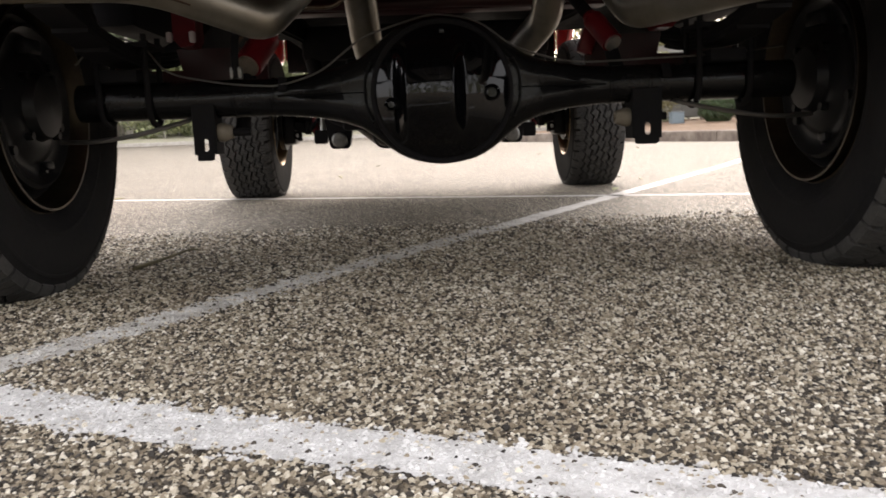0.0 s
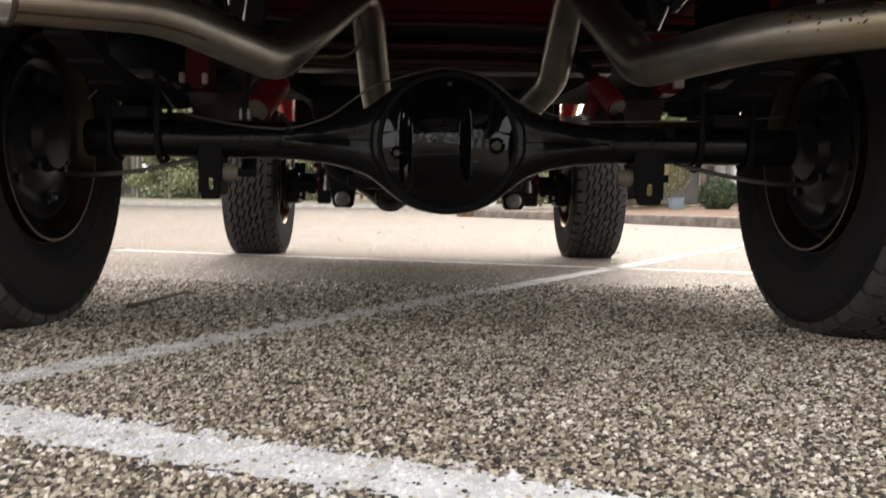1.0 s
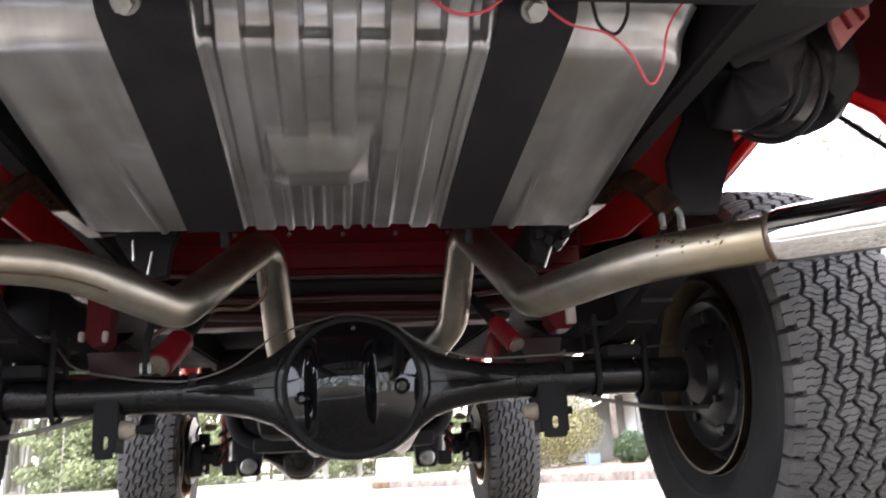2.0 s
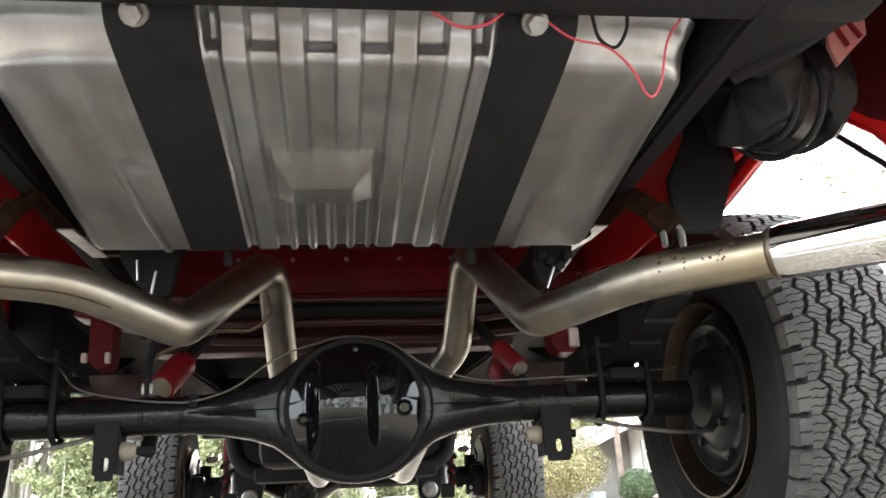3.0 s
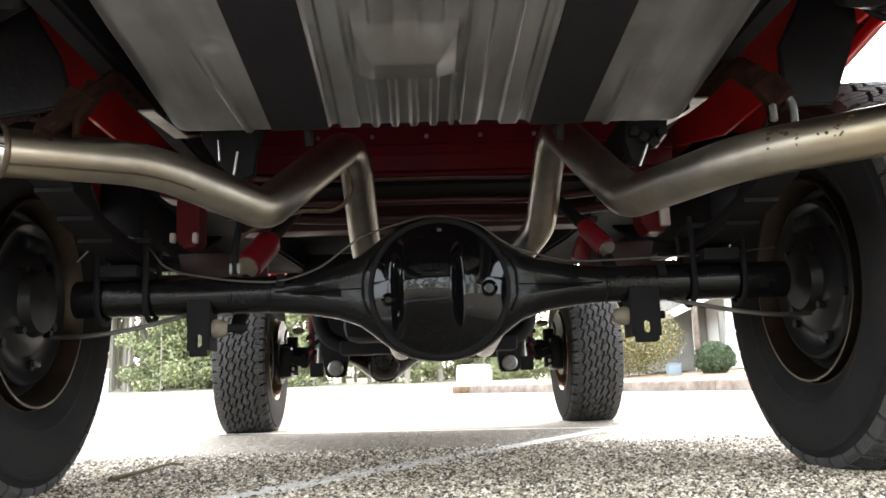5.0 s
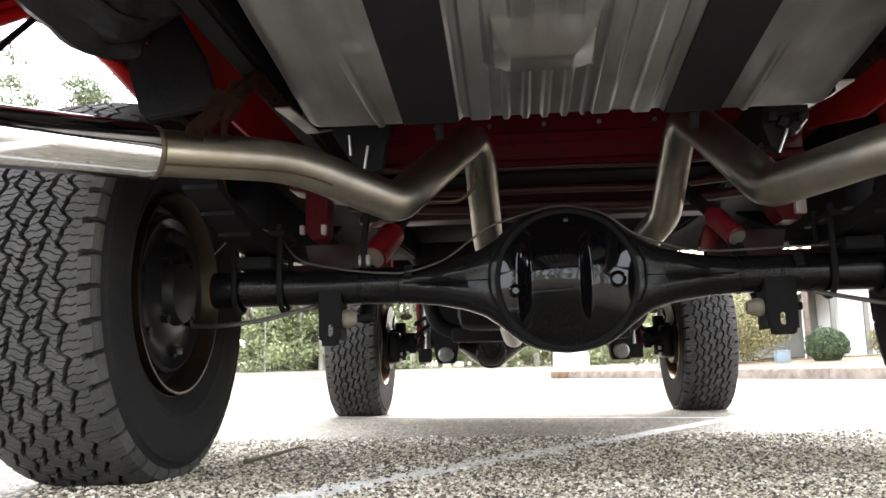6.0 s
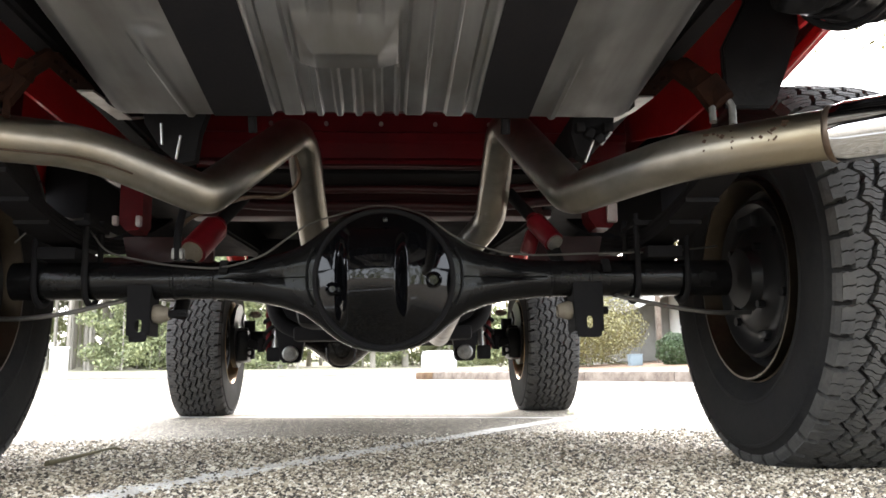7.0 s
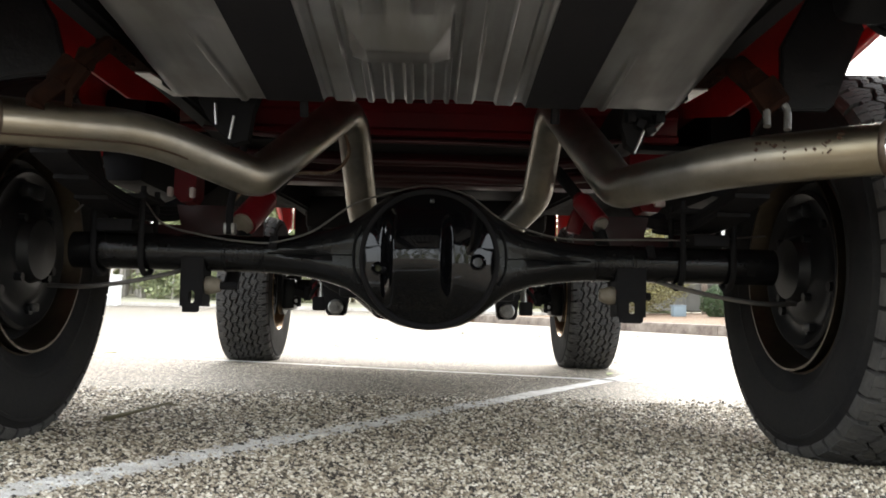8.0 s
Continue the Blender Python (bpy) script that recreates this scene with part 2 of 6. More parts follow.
M_BARK = surface("pine_bark", (0.27, 0.245, 0.21), 0.95, dirt=(0.40, 0.37, 0.32), amount=0.8, coarse=5, fine=40, bump=0.8, depth=0.02, stretch=(1, 1, 0.2))
M_LEAF = leaf_material("light_green_leaves", (0.13, 0.155, 0.075), (0.34, 0.36, 0.18))
M_PINE = leaf_material("pine_needles", (0.10, 0.12, 0.07), (0.22, 0.245, 0.14))
M_AUTUMN = leaf_material("autumn_shrub_leaves", (0.10, 0.088, 0.036), (0.25, 0.225, 0.085))
M_HEDGE = leaf_material("clipped_hedge_leaves", (0.018, 0.036, 0.012), (0.06, 0.10, 0.03))
M_WALL = surface("white_render_wall", (0.78, 0.77, 0.74), 0.8, amount=0.3, coarse=1.2, fine=30)
M_SIDING = surface("grey_timber_siding", (0.20, 0.19, 0.17), 0.8, amount=0.6, coarse=2, fine=30)
M_ROOF = surface("weathered_roof_boards", (0.28, 0.25, 0.22), 0.85, amount=0.7, coarse=2, fine=30)
M_BOX = surface("pale_blue_utility_paint", (0.19, 0.24, 0.27), 0.5, amount=0.4, coarse=3)
M_TWIG = surface("dry_palm_frond", (0.075, 0.066, 0.036), 0.8, dirt=(0.15, 0.125, 0.07), amount=0.8, coarse=20)


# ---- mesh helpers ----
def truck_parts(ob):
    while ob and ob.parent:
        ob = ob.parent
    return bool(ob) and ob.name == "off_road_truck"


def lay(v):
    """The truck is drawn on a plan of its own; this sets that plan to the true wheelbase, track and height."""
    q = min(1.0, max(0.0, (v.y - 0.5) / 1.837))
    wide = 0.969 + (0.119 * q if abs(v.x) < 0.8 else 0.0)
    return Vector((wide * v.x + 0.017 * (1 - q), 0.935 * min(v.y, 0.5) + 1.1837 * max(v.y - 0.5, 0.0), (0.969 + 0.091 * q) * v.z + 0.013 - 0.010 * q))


def part(name, bm, material, parent=None, label="", smooth=True, plan=True):
    me = bpy.data.meshes.new(name)
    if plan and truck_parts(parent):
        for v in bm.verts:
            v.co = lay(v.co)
    bm.normal_update()
    bm.to_mesh(me)
    bm.free()
    me.materials.append(material)
    if smooth:
        me.shade_smooth()
        me.set_sharp_from_angle(angle=radians(38))
    ob = new(name, me)
    if parent:
        ob.parent = parent
    if label:
        ob["label"] = label
    return ob


def mesh_from(name, verts, faces, material, parent=None, smooth=False):
    me = bpy.data.meshes.new(name)
    me.from_pydata(verts, [], faces)
    me.materials.append(material)
    if smooth:
        me.shade_smooth()
        me.set_sharp_from_angle(angle=radians(38))
    ob = new(name, me)
    if parent:
        ob.parent = parent
    return ob


def box(bm, c, s, rot=None, bevel=0.0):
    m = Matrix.Translation(c) @ (rot if rot else Matrix.Identity(4)) @ Matrix.Diagonal((*s, 1))
    g = bmesh.ops.create_cube(bm, size=1.0, matrix=m)
    if bevel > 0:
        es = list({e for v in g["verts"] for e in v.link_edges})
        bmesh.ops.bevel(bm, geom=es, offset=bevel, segments=2, affect="EDGES", profile=0.6)


def frame_along(pts):
    pts = [Vector(p) for p in pts]
    out, up = [], None
    for i, p in enumerate(pts):
        t = (pts[min(i + 1, len(pts) - 1)] - pts[max(i - 1, 0)]).normalized()
        if up is None:
            up = t.orthogonal().normalized()
        up = (up - t * up.dot(t)).normalized()
        out.append((p, t, up, t.cross(up)))
    return out


def curve_through(pts, n=10):
    """Points on a smooth curve through pts."""
    P = [Vector(p) for p in pts]
    P = [P[0] * 2 - P[1]] + P + [P[-1] * 2 - P[-2]]
    out = []
    for i in range(1, len(P) - 2):
        a, b, c, d = P[i - 1 : i + 3]
        for k in range(n):
            t = k / n
            out.append(0.5 * (2 * b + (c - a) * t + (2 * a - 5 * b + 4 * c - d) * t * t + (3 * b - a - 3 * c + d) * t**3))
    return out + [P[-2]]


def bent(pts, radius, n=8):
    """A path of straight runs whose corners are rounded by arcs about radius wide."""
    P = [Vector(p) for p in pts]
    out = [P[0]]
    for i, (a, b, c) in enumerate(zip(P, P[1:], P[2:])):
        r = min(radius[i] if isinstance(radius, list) else radius, 0.48 * (a - b).length, 0.48 * (c - b).length)
        p, q = b + (a - b).normalized() * r, b + (c - b).normalized() * r
        out += [p * (1 - t) ** 2 + b * 2 * t * (1 - t) + q * t * t for t in (k / n for k in range(n + 1))]
    return out + [P[-1]]


def sweep(bm, pts, r, seg=12, cap=True, squash=1.0):
    rings = []
    for i, (p, t, u, w) in enumerate(frame_along(pts)):
        rr = r(i / (len(pts) - 1)) if callable(r) else r[i] if isinstance(r, list) else r
        rings.append([bm.verts.new(p + u * rr * math.cos(a) + w * rr * squash * math.sin(a)) for a in (2 * math.pi * k / seg for k in range(seg))])
    for a, b in zip(rings, rings[1:]):
        for k in range(seg):
            bm.faces.new((a[k], a[(k + 1) % seg], b[(k + 1) % seg], b[k]))
    if cap:
        bm.faces.new(rings[0][::-1])
        bm.faces.new(rings[-1])


def rod(bm, a, b, r, seg=12):
    sweep(bm, [a, b], r, seg)


def lathe(bm, profile, axis="x", seg=48, centre=(0, 0, 0), closed=False):
    """Turns (radius, along) pairs round an axis."""
    rings = []
    for r, h in profile:
        ring = []
        for k in range(seg):
            a = 2 * math.pi * k / seg
            c, s = r * math.cos(a), r * math.sin(a)
            v = {"x": (h, c, s), "y": (c, h, s), "z": (c, s, h)}[axis]
            ring.append(bm.verts.new(Vector(v) + Vector(centre)))
        rings.append(ring)
    pairs = list(zip(rings, rings[1:])) + ([(rings[-1], rings[0])] if closed else [])
    for a, b in pairs:
        for k in range(seg):
            bm.faces.new((a[k], a[(k + 1) % seg], b[(k + 1) % seg], b[k]))
    bmesh.ops.recalc_face_normals(bm, faces=bm.faces)
    return rings


def ribbon(bm, pts, width, thick):
    """A flat strip along a line, lying across x."""
    rings = []
    for p in pts:
        p = Vector(p)
        rings.append([bm.verts.new(p + Vector((a * width / 2, 0, c * thick / 2))) for a, c in ((-1, -1), (1, -1), (1, 1), (-1, 1))])
    for p, q in zip(rings, rings[1:]):
        for k in range(4):
            bm.faces.new((p[k], p[(k + 1) % 4], q[(k + 1) % 4], q[k]))
    bm.faces.new(rings[0])
    bm.faces.new(rings[-1])
    bmesh.ops.recalc_face_normals(bm, faces=bm.faces)


def prism(bm, outline, axis, lo, hi):
    """Extrudes a flat outline (pairs) from lo to hi along an axis."""
    def at(p, h):
        return {"x": (h, p[0], p[1]), "y": (p[0], h, p[1]), "z": (p[0], p[1], h)}[axis]
    a, b = [bm.verts.new(at(p, lo)) for p in outline], [bm.verts.new(at(p, hi)) for p in outline]
    fs = [bm.faces.new(a), bm.faces.new(b[::-1])]
    n = len(outline)
    for k in range(n):
        fs.append(bm.faces.new((a[k], b[k], b[(k + 1) % n], a[(k + 1) % n])))
    bmesh.ops.recalc_face_normals(bm, faces=fs)


def empty(name, loc, label, category, group="", kind=""):
    ob = new(name)
    ob.location = loc
    ob.empty_display_size = 0.1
    return tagged(ob, label, category, group, kind)


def smoothstep(a, b, x):
    t = min(1.0, max(0.0, (x - a) / (b - a)))
    return t * t * (3 - 2 * t)


# ---- ground: a car park that rises a little towards its far edge ----
def ground_z(x, y):
    return 0.0112 * max(0.0, min(y, 60.0) - 3.9)


def build_ground():
    xs = sorted({*np.linspace(-3, 3, 25), *np.linspace(-30, 30, 31), -400, -200, -100, -60, 60, 100, 200, 400})
    ys = sorted({*np.linspace(-3, 4, 29), *np.linspace(-30, 60, 46), -400, -200, -100, -60, 100, 200, 400})
    vs = [(x, y, ground_z(x, y)) for y in ys for x in xs]
    n = len(xs)
    fs = [(j * n + i, j * n + i + 1, (j + 1) * n + i + 1, (j + 1) * n + i) for j in range(len(ys) - 1) for i in range(n - 1)]
    tagged(mesh_from("ground", vs, fs, M_GROUND, smooth=True), "grey and tan exposed-aggregate asphalt of a car park", "ground", kind="structure")


LINES = [  # painted lines: from, to, half width
    ((-0.660, -0.692), (2.45, 4.68), 0.049),
    ((-1.180, -0.404), (0.850, -1.323), 0.057),
    ((-2.75, 3.20), (3.35, 0.75), 0.044),
]


def line_side(p, line):
    (ax, ay), (bx, by), half = line
    dx, dy = bx - ax, by - ay
    L = math.hypot(dx, dy)
    u = ((p[0] - ax) * dx + (p[1] - ay) * dy) / L
    v = abs((p[0] - ax) * dy - (p[1] - ay) * dx) / L
    return (half - v) if 0 <= u <= L else -1.0


def build_lines():
    rng = random.Random(4)
    for line in LINES:
        (ax, ay), (bx, by), half = line
        d = Vector((bx - ax, by - ay, 0))
        L = d.length
        d.normalize()
        nrm = Vector((-d.y, d.x, 0))
        n = int(L / 0.012)
        vs, fs = [], []
        for i in range(n + 1):
            p = Vector((ax, ay, 0)) + d * (L * i / n)
            for side in (1, -1):
                w = half * (0.93 - 0.22 * rng.random() - 0.16 * (noise.noise(p * 9 + Vector((0, 0, side))) + 0.5))
                q = p + nrm * side * w
                vs.append((q.x, q.y, ground_z(q.x, q.y) + 0.0012))
        fs = [(2 * i, 2 * i + 1, 2 * i + 3, 2 * i + 2) for i in range(n)]
        tagged(mesh_from("painted_line", vs, fs, M_PAINTLINE if line is LINES[1] else M_FADED), "worn white painted parking line on the asphalt", "road marking", kind="structure")


def build_stones():
    """Loose and set chips of the surface course, where the camera passes low over it."""
    rng = np.random.default_rng(7)
    plain, painted, faded = ([], []), ([], []), ([], [])
    y = -1.24
    while y < 1.08:
        step = 0.0047 + 0.0010 * smoothstep(-0.7, 0.4, y)
        half = 0.42 + 0.75 * smoothstep(-1.3, 0.5, y)
        count = int(2 * half / step)
        px = -half - 0.05 + (np.arange(count) + rng.random(count) * 0.9) * step
        py = y + (rng.random(count) - 0.5) * step * 0.9
        size = step * (0.37 + 0.49 * rng.random(count) ** 1.6) * (1 + 0.22 * smoothstep(-0.6, 0.3, y))
        high = size * (0.45 + 0.5 * rng.random(count))
        turn = rng.random(count) * 6.283
        wear = rng.random(count)
        keep = rng.random(count)
        for i in range(count):
            if keep[i] < smoothstep(0.30, 1.06, y) or keep[i] < smoothstep(half - 0.22, half + 0.03, abs(px[i])):
                continue
            sides = [line_side((px[i], py[i]), l) for l in LINES]
            inside = max(sides)
            q = Vector((px[i], py[i], 0))
            worn = 0.026 * noise.noise(q * 38) + 0.020 * noise.noise(q * 110) + 0.016 * (wear[i] - 0.5)
            bare = noise.noise(q * 55 + Vector((4, 0, 0))) + 0.8 * noise.noise(q * 140) > 0.20 + 0.25 * smoothstep(0.0, 0.05, inside)
            vs, fs = plain
            if inside > -0.03 and inside + worn > 0.011 and wear[i] < 0.95 and not bare:
                if inside == sides[1]:
                    vs, fs = painted
                elif wear[i] < 0.90:
                    vs, fs = faded
            b = len(vs)
            s, h, t = size[i], high[i], turn[i]
            for k in range(5):
                a = t + k * 1.2566 + 0.3 * (wear[i] - 0.5)
                e = s * (1.0 + 0.38 * math.sin(2 * a + 9 * wear[i]) + 0.2 * math.sin(5 * a + 23 * keep[i]))
                vs.append((px[i] + e * math.cos(a), py[i] + e * math.sin(a), -0.0005))
            for k in range(5):
                a = t + k * 1.2566 + 0.4
                e = s * (0.62 + 0.22 * math.sin(2 * a + 9 * wear[i]))
                vs.append((px[i] + e * math.cos(a), py[i] + e * math.sin(a), h * (0.75 + 0.45 * math.sin(a + 7 * wear[i]))))
            for k in range(5):
                fs.append((b + k, b + (k + 1) % 5, b + 5 + (k + 1) % 5, b + 5 + k))
            fs.append((b + 5, b + 6, b + 7, b + 8, b + 9))
        y += step
    tagged(mesh_from("aggregate", *plain, M_STONE), "mixed tan, grey and dark stone chips set in the asphalt", "gravel", kind="stuff")
    tagged(mesh_from("faded_aggregate", *faded, M_FADED), "stone chips with faded white line paint", "road marking", kind="stuff")
    tagged(mesh_from("painted_aggregate", *painted, M_PAINTLINE), "stone chips covered with worn white line paint", "road marking", kind="stuff")


build_ground()
build_lines()

# ---- the truck ----
truck = empty("off_road_truck", (0, 0, 0), "lifted red off-road truck with black axles, seen from beneath", "truck")
AXLE_Z, FRONT_Y, WHEELBASE = 0.356, 2.337, 2.642


# wheels
def tyre_mesh(front):
    bm = bmesh.new()
    if front:
        low = [(0.196, 0.112), (0.205, 0.124), (0.225, 0.1265), (0.243, 0.1275), (0.262, 0.1280), (0.285, 0.1285), (0.310, 0.1290), (0.326, 0.1290)]
    else:
        low = [(0.196, 0.094), (0.205, 0.108), (0.225, 0.123), (0.236, 0.1285), (0.238, 0.1310), (0.243, 0.1318), (0.246, 0.1305), (0.262, 0.1355), (0.285, 0.1390), (0.310, 0.1370), (0.319, 0.1345), (0.321, 0.1362), (0.326, 0.1345)]
    prof = low + [ (0.328, 0.1310), (0.340, 0.1260), (0.343, 0.1195), (0.352, 0.108), (0.358, 0.09), (0.3635, 0.045), (0.364, 0.0)]
    prof = prof + [(r, -h) for r, h in prof[-2::-1]]
    lathe(bm, prof, "x", 84)
    flatten(bm)
    return bm


def flatten(bm):
    for v in bm.verts:
        if v.co.z < -AXLE_Z + 0.0015:
            v.co.x *= 1 + 0.25 * (-AXLE_Z + 0.0015 - v.co.z) / 0.02
            v.co.z = -AXLE_Z + 0.0015


def tread_mesh(edges, N, amp, gap):
    """Staggered blocks in rows with zigzag grooves, each cut by wavy sipes."""
    bm = bmesh.new()
    R = 0.3765
    rows = len(edges) - 1
    pitch = 2 * math.pi / N
    rng = random.Random(11)

    def saw(q):
        q = q % 1.0
        return -1 + 2 * q / 0.72 if q < 0.72 else 1 - 2 * (q - 0.72) / 0.28

    def bound(i, q):
        if i in (0, 1, rows - 1, rows):
            return edges[i]
        side = 1 if edges[i] > 0 else -1
        return edges[i] + side * amp * saw(side * q + 0.37 * i) + 0.0015 * math.sin(6.283 * (2 * q + 0.3 * i))

    def point(u, v, r):
        a = u * pitch
        r -= 0.018 * (abs(v) / 0.122) ** 3
        return Vector((v, r * math.sin(a), r * math.cos(a)))

    for row in range(rows):
        shoulder = row in (0, rows - 1)
        flank = row in (1, rows - 2)
        phase = (0.0, 0.0, 0.42, 0.78, 0.12, 0.60, 0.25, 0.70, 0.70)[row]
        slant = 0.15 * (0.6, 0.6, -1, 1, -1, 1, -1, 0.6, 0.6)[row]
        cuts = (0.0, 0.5, 1.0) if shoulder else (0.0, 0.26, 0.5, 0.76, 1.0) if flank else (0.0, 0.2, 0.4, 0.6, 0.8, 1.0)
        wide = 0.0105 if shoulder else 0.0014 if flank or row in (2, rows - 3) else 0.0052
        for k in range(N):
            for c0, c1 in zip(cuts, cuts[1:]):
                g0 = (wide if c0 == 0.0 else 0.0014) / (R * pitch)
                g1 = (wide if c1 == 1.0 else 0.0014) / (R * pitch)
                q0, q1 = k + phase + c0 + g0 * 0.5, k + phase + c1 - g1 * 0.5
                qs = [q0 + (q1 - q0) * w for w in (0, 0.5, 1.0)]
                left = [(q - slant * 0.5, bound(row, q - slant * 0.5) + (0 if row < 2 or row == rows - 1 else gap * 0.5)) for q in qs]
                right = [(q + slant * 0.5, bound(row + 1, q + slant * 0.5) - (0 if row > rows - 3 or row == 0 else gap * 0.5)) for q in qs]
                wave = 0.018 if shoulder else 0.035

                def between(l, r, w, sgn):
                    return (l[0] + (r[0] - l[0]) * w + sgn * wave, l[1] + (r[1] - l[1]) * w)

                ends1 = [between(left[-1], right[-1], 0.36, 1), between(left[-1], right[-1], 0.64, -1)]
                ends0 = [between(left[0], right[0], 0.64, -1), between(left[0], right[0], 0.36, 1)]
                loop = left + ends1 + right[::-1] + ends0
                n = len(loop)
                drop = rng.random() * (0.0004 if shoulder or flank else 0.0012)
                cu, cv = sum(u for u, _ in loop) / n, sum(v for _, v in loop) / n
                top = [bm.verts.new(point(u + (cu - u) * 0.06, v + (cv - v) * (0.0 if shoulder or flank else 0.06), R - drop)) for u, v in loop]
                low = [bm.verts.new(point(u, v, R - 0.0145)) for u, v in loop]
                bm.faces.new(top)
                for j in range(n):
                    bm.faces.new((top[j], low[j], low[(j + 1) % n], top[(j + 1) % n]))
            if shoulder:  # lug that runs a little way down the sidewall
                sgn = -1 if row == 0 else 1
                a0, a1 = k + phase + 0.08 + slant * 0.5 * sgn, k + phase + 0.92 + slant * 0.5 * sgn
                ring, inner = [], []
                for r, x in ((R - 0.0190, 0.1215), (R - 0.028, 0.1275), (R - 0.035, 0.1295)):
                    ring.append([bm.verts.new((sgn * x, r * math.sin(a * pitch), r * math.cos(a * pitch))) for a in (a0, a1)])
                for r, x in ((R - 0.024, 0.108), (R - 0.034, 0.117), (R - 0.041, 0.1240)):
                    inner.append([bm.verts.new((sgn * x, r * math.sin(a * pitch), r * math.cos(a * pitch))) for a in (a0, a1)])
                for j in range(2):
                    bm.faces.new((ring[j][0], ring[j][1], ring[j + 1][1], ring[j + 1][0]))
                    for e in (0, 1):
                        bm.faces.new((ring[j][e], ring[j + 1][e], inner[j + 1][e], inner[j][e]))
                bm.faces.new((ring[2][0], ring[2][1], inner[2][1], inner[2][0]))
    bmesh.ops.recalc_face_normals(bm, faces=bm.faces)
    flatten(bm)
    return bm


def rim_mesh(outer=False, push=0.0):
    bm = bmesh.new()
    prof = [(0.2045, -0.120), (0.2040, -0.1245), (0.2010, -0.1260), (0.1980, -0.1225), (0.1940, -0.1080), (0.1870, -0.0900), (0.192, -0.0870), (0.199, -0.1100)]
    prof = [(r, x - push) for r, x in prof]
    if outer:
        prof = [(r, -x) for r, x in prof]
    lathe(bm, prof, "x", 64, closed=True)
    return bm


def barrel_mesh(push=0.0):
    bm = bmesh.new()
    prof = [(0.196, 0.104), (0.190, 0.075), (0.172, 0.050), (0.172, -0.03), (0.191, -0.066), (0.198, -0.106), (0.1935, -0.106), (0.1860, -0.088), (0.1835, -0.070), (0.1790, -0.062), (0.1740, -0.046), (0.1665, -0.036), (0.165, 0.05), (0.182, 0.078), (0.190, 0.104)]
    prof = [(r, x + math.copysign(push, x)) if abs(x) > 0.06 else (r, x) for r, x in prof]
    lathe(bm, prof, "x", 64, closed=True)
    return bm


def disc_mesh():
    bm = bmesh.new()
    lathe(bm, [(0.172, -0.030), (0.177, -0.070), (0.172, -0.078), (0.160, -0.074), (0.152, -0.062), (0.146, -0.058), (0.120, -0.066), (0.095, -0.050), (0.060, -0.044), (0.028, -0.044), (0.028, -0.034), (0.095, -0.036), (0.150, -0.046)], "x", 56, closed=True)
    for k in range(8):  # raised pads between the vent holes
        a = 2 * math.pi * (k + 0.5) / 8
        box(bm, (-0.066, 0.126 * math.cos(a), 0.126 * math.sin(a)), (0.012, 0.030, 0.034), Matrix.Rotation(a, 4, "X"), 0.005)
    return bm


def drum_mesh():
    """Drum with its dished backing plate, bosses and adjuster slot facing the axle."""
    bm = bmesh.new()
    lathe(bm, [(0.0, -0.040), (0.128, -0.040), (0.136, -0.060), (0.140, -0.086), (0.152, -0.086), (0.156, -0.092), (0.155, -0.099), (0.148, -0.103), (0.141, -0.100), (0.134, -0.094), (0.112, -0.090), (0.104, -0.094), (0.088, -0.105), (0.066, -0.108), (0.058, -0.128), (0.0, -0.132)], "x", 64)
    for k in range(6):
        a = 2 * math.pi * (k + 0.3) / 6
        rod(bm, (-0.086, 0.120 * math.cos(a), 0.120 * math.sin(a)), (-0.100, 0.120 * math.cos(a), 0.120 * math.sin(a)), 0.009, 10)
    for k in range(4):
        a = 2 * math.pi * (k + 0.5) / 4
        rod(bm, (-0.104, 0.078 * math.cos(a), 0.078 * math.sin(a)), (-0.120, 0.078 * math.cos(a), 0.078 * math.sin(a)), 0.008, 6)
    box(bm, (-0.098, 0.0, 0.112), (0.026, 0.070, 0.030), None, 0.008)
    box(bm, (-0.098, -0.035, -0.112), (0.016, 0.030, 0.016), None, 0.004)
    return bm


def hub_mesh():
    bm = bmesh.new()
    lathe(bm, [(0.0, 0.095), (0.030, 0.092), (0.036, 0.05), (0.050, 0.042), (0.050, 0.03), (0.0, 0.03)], "x", 24)
    return bm


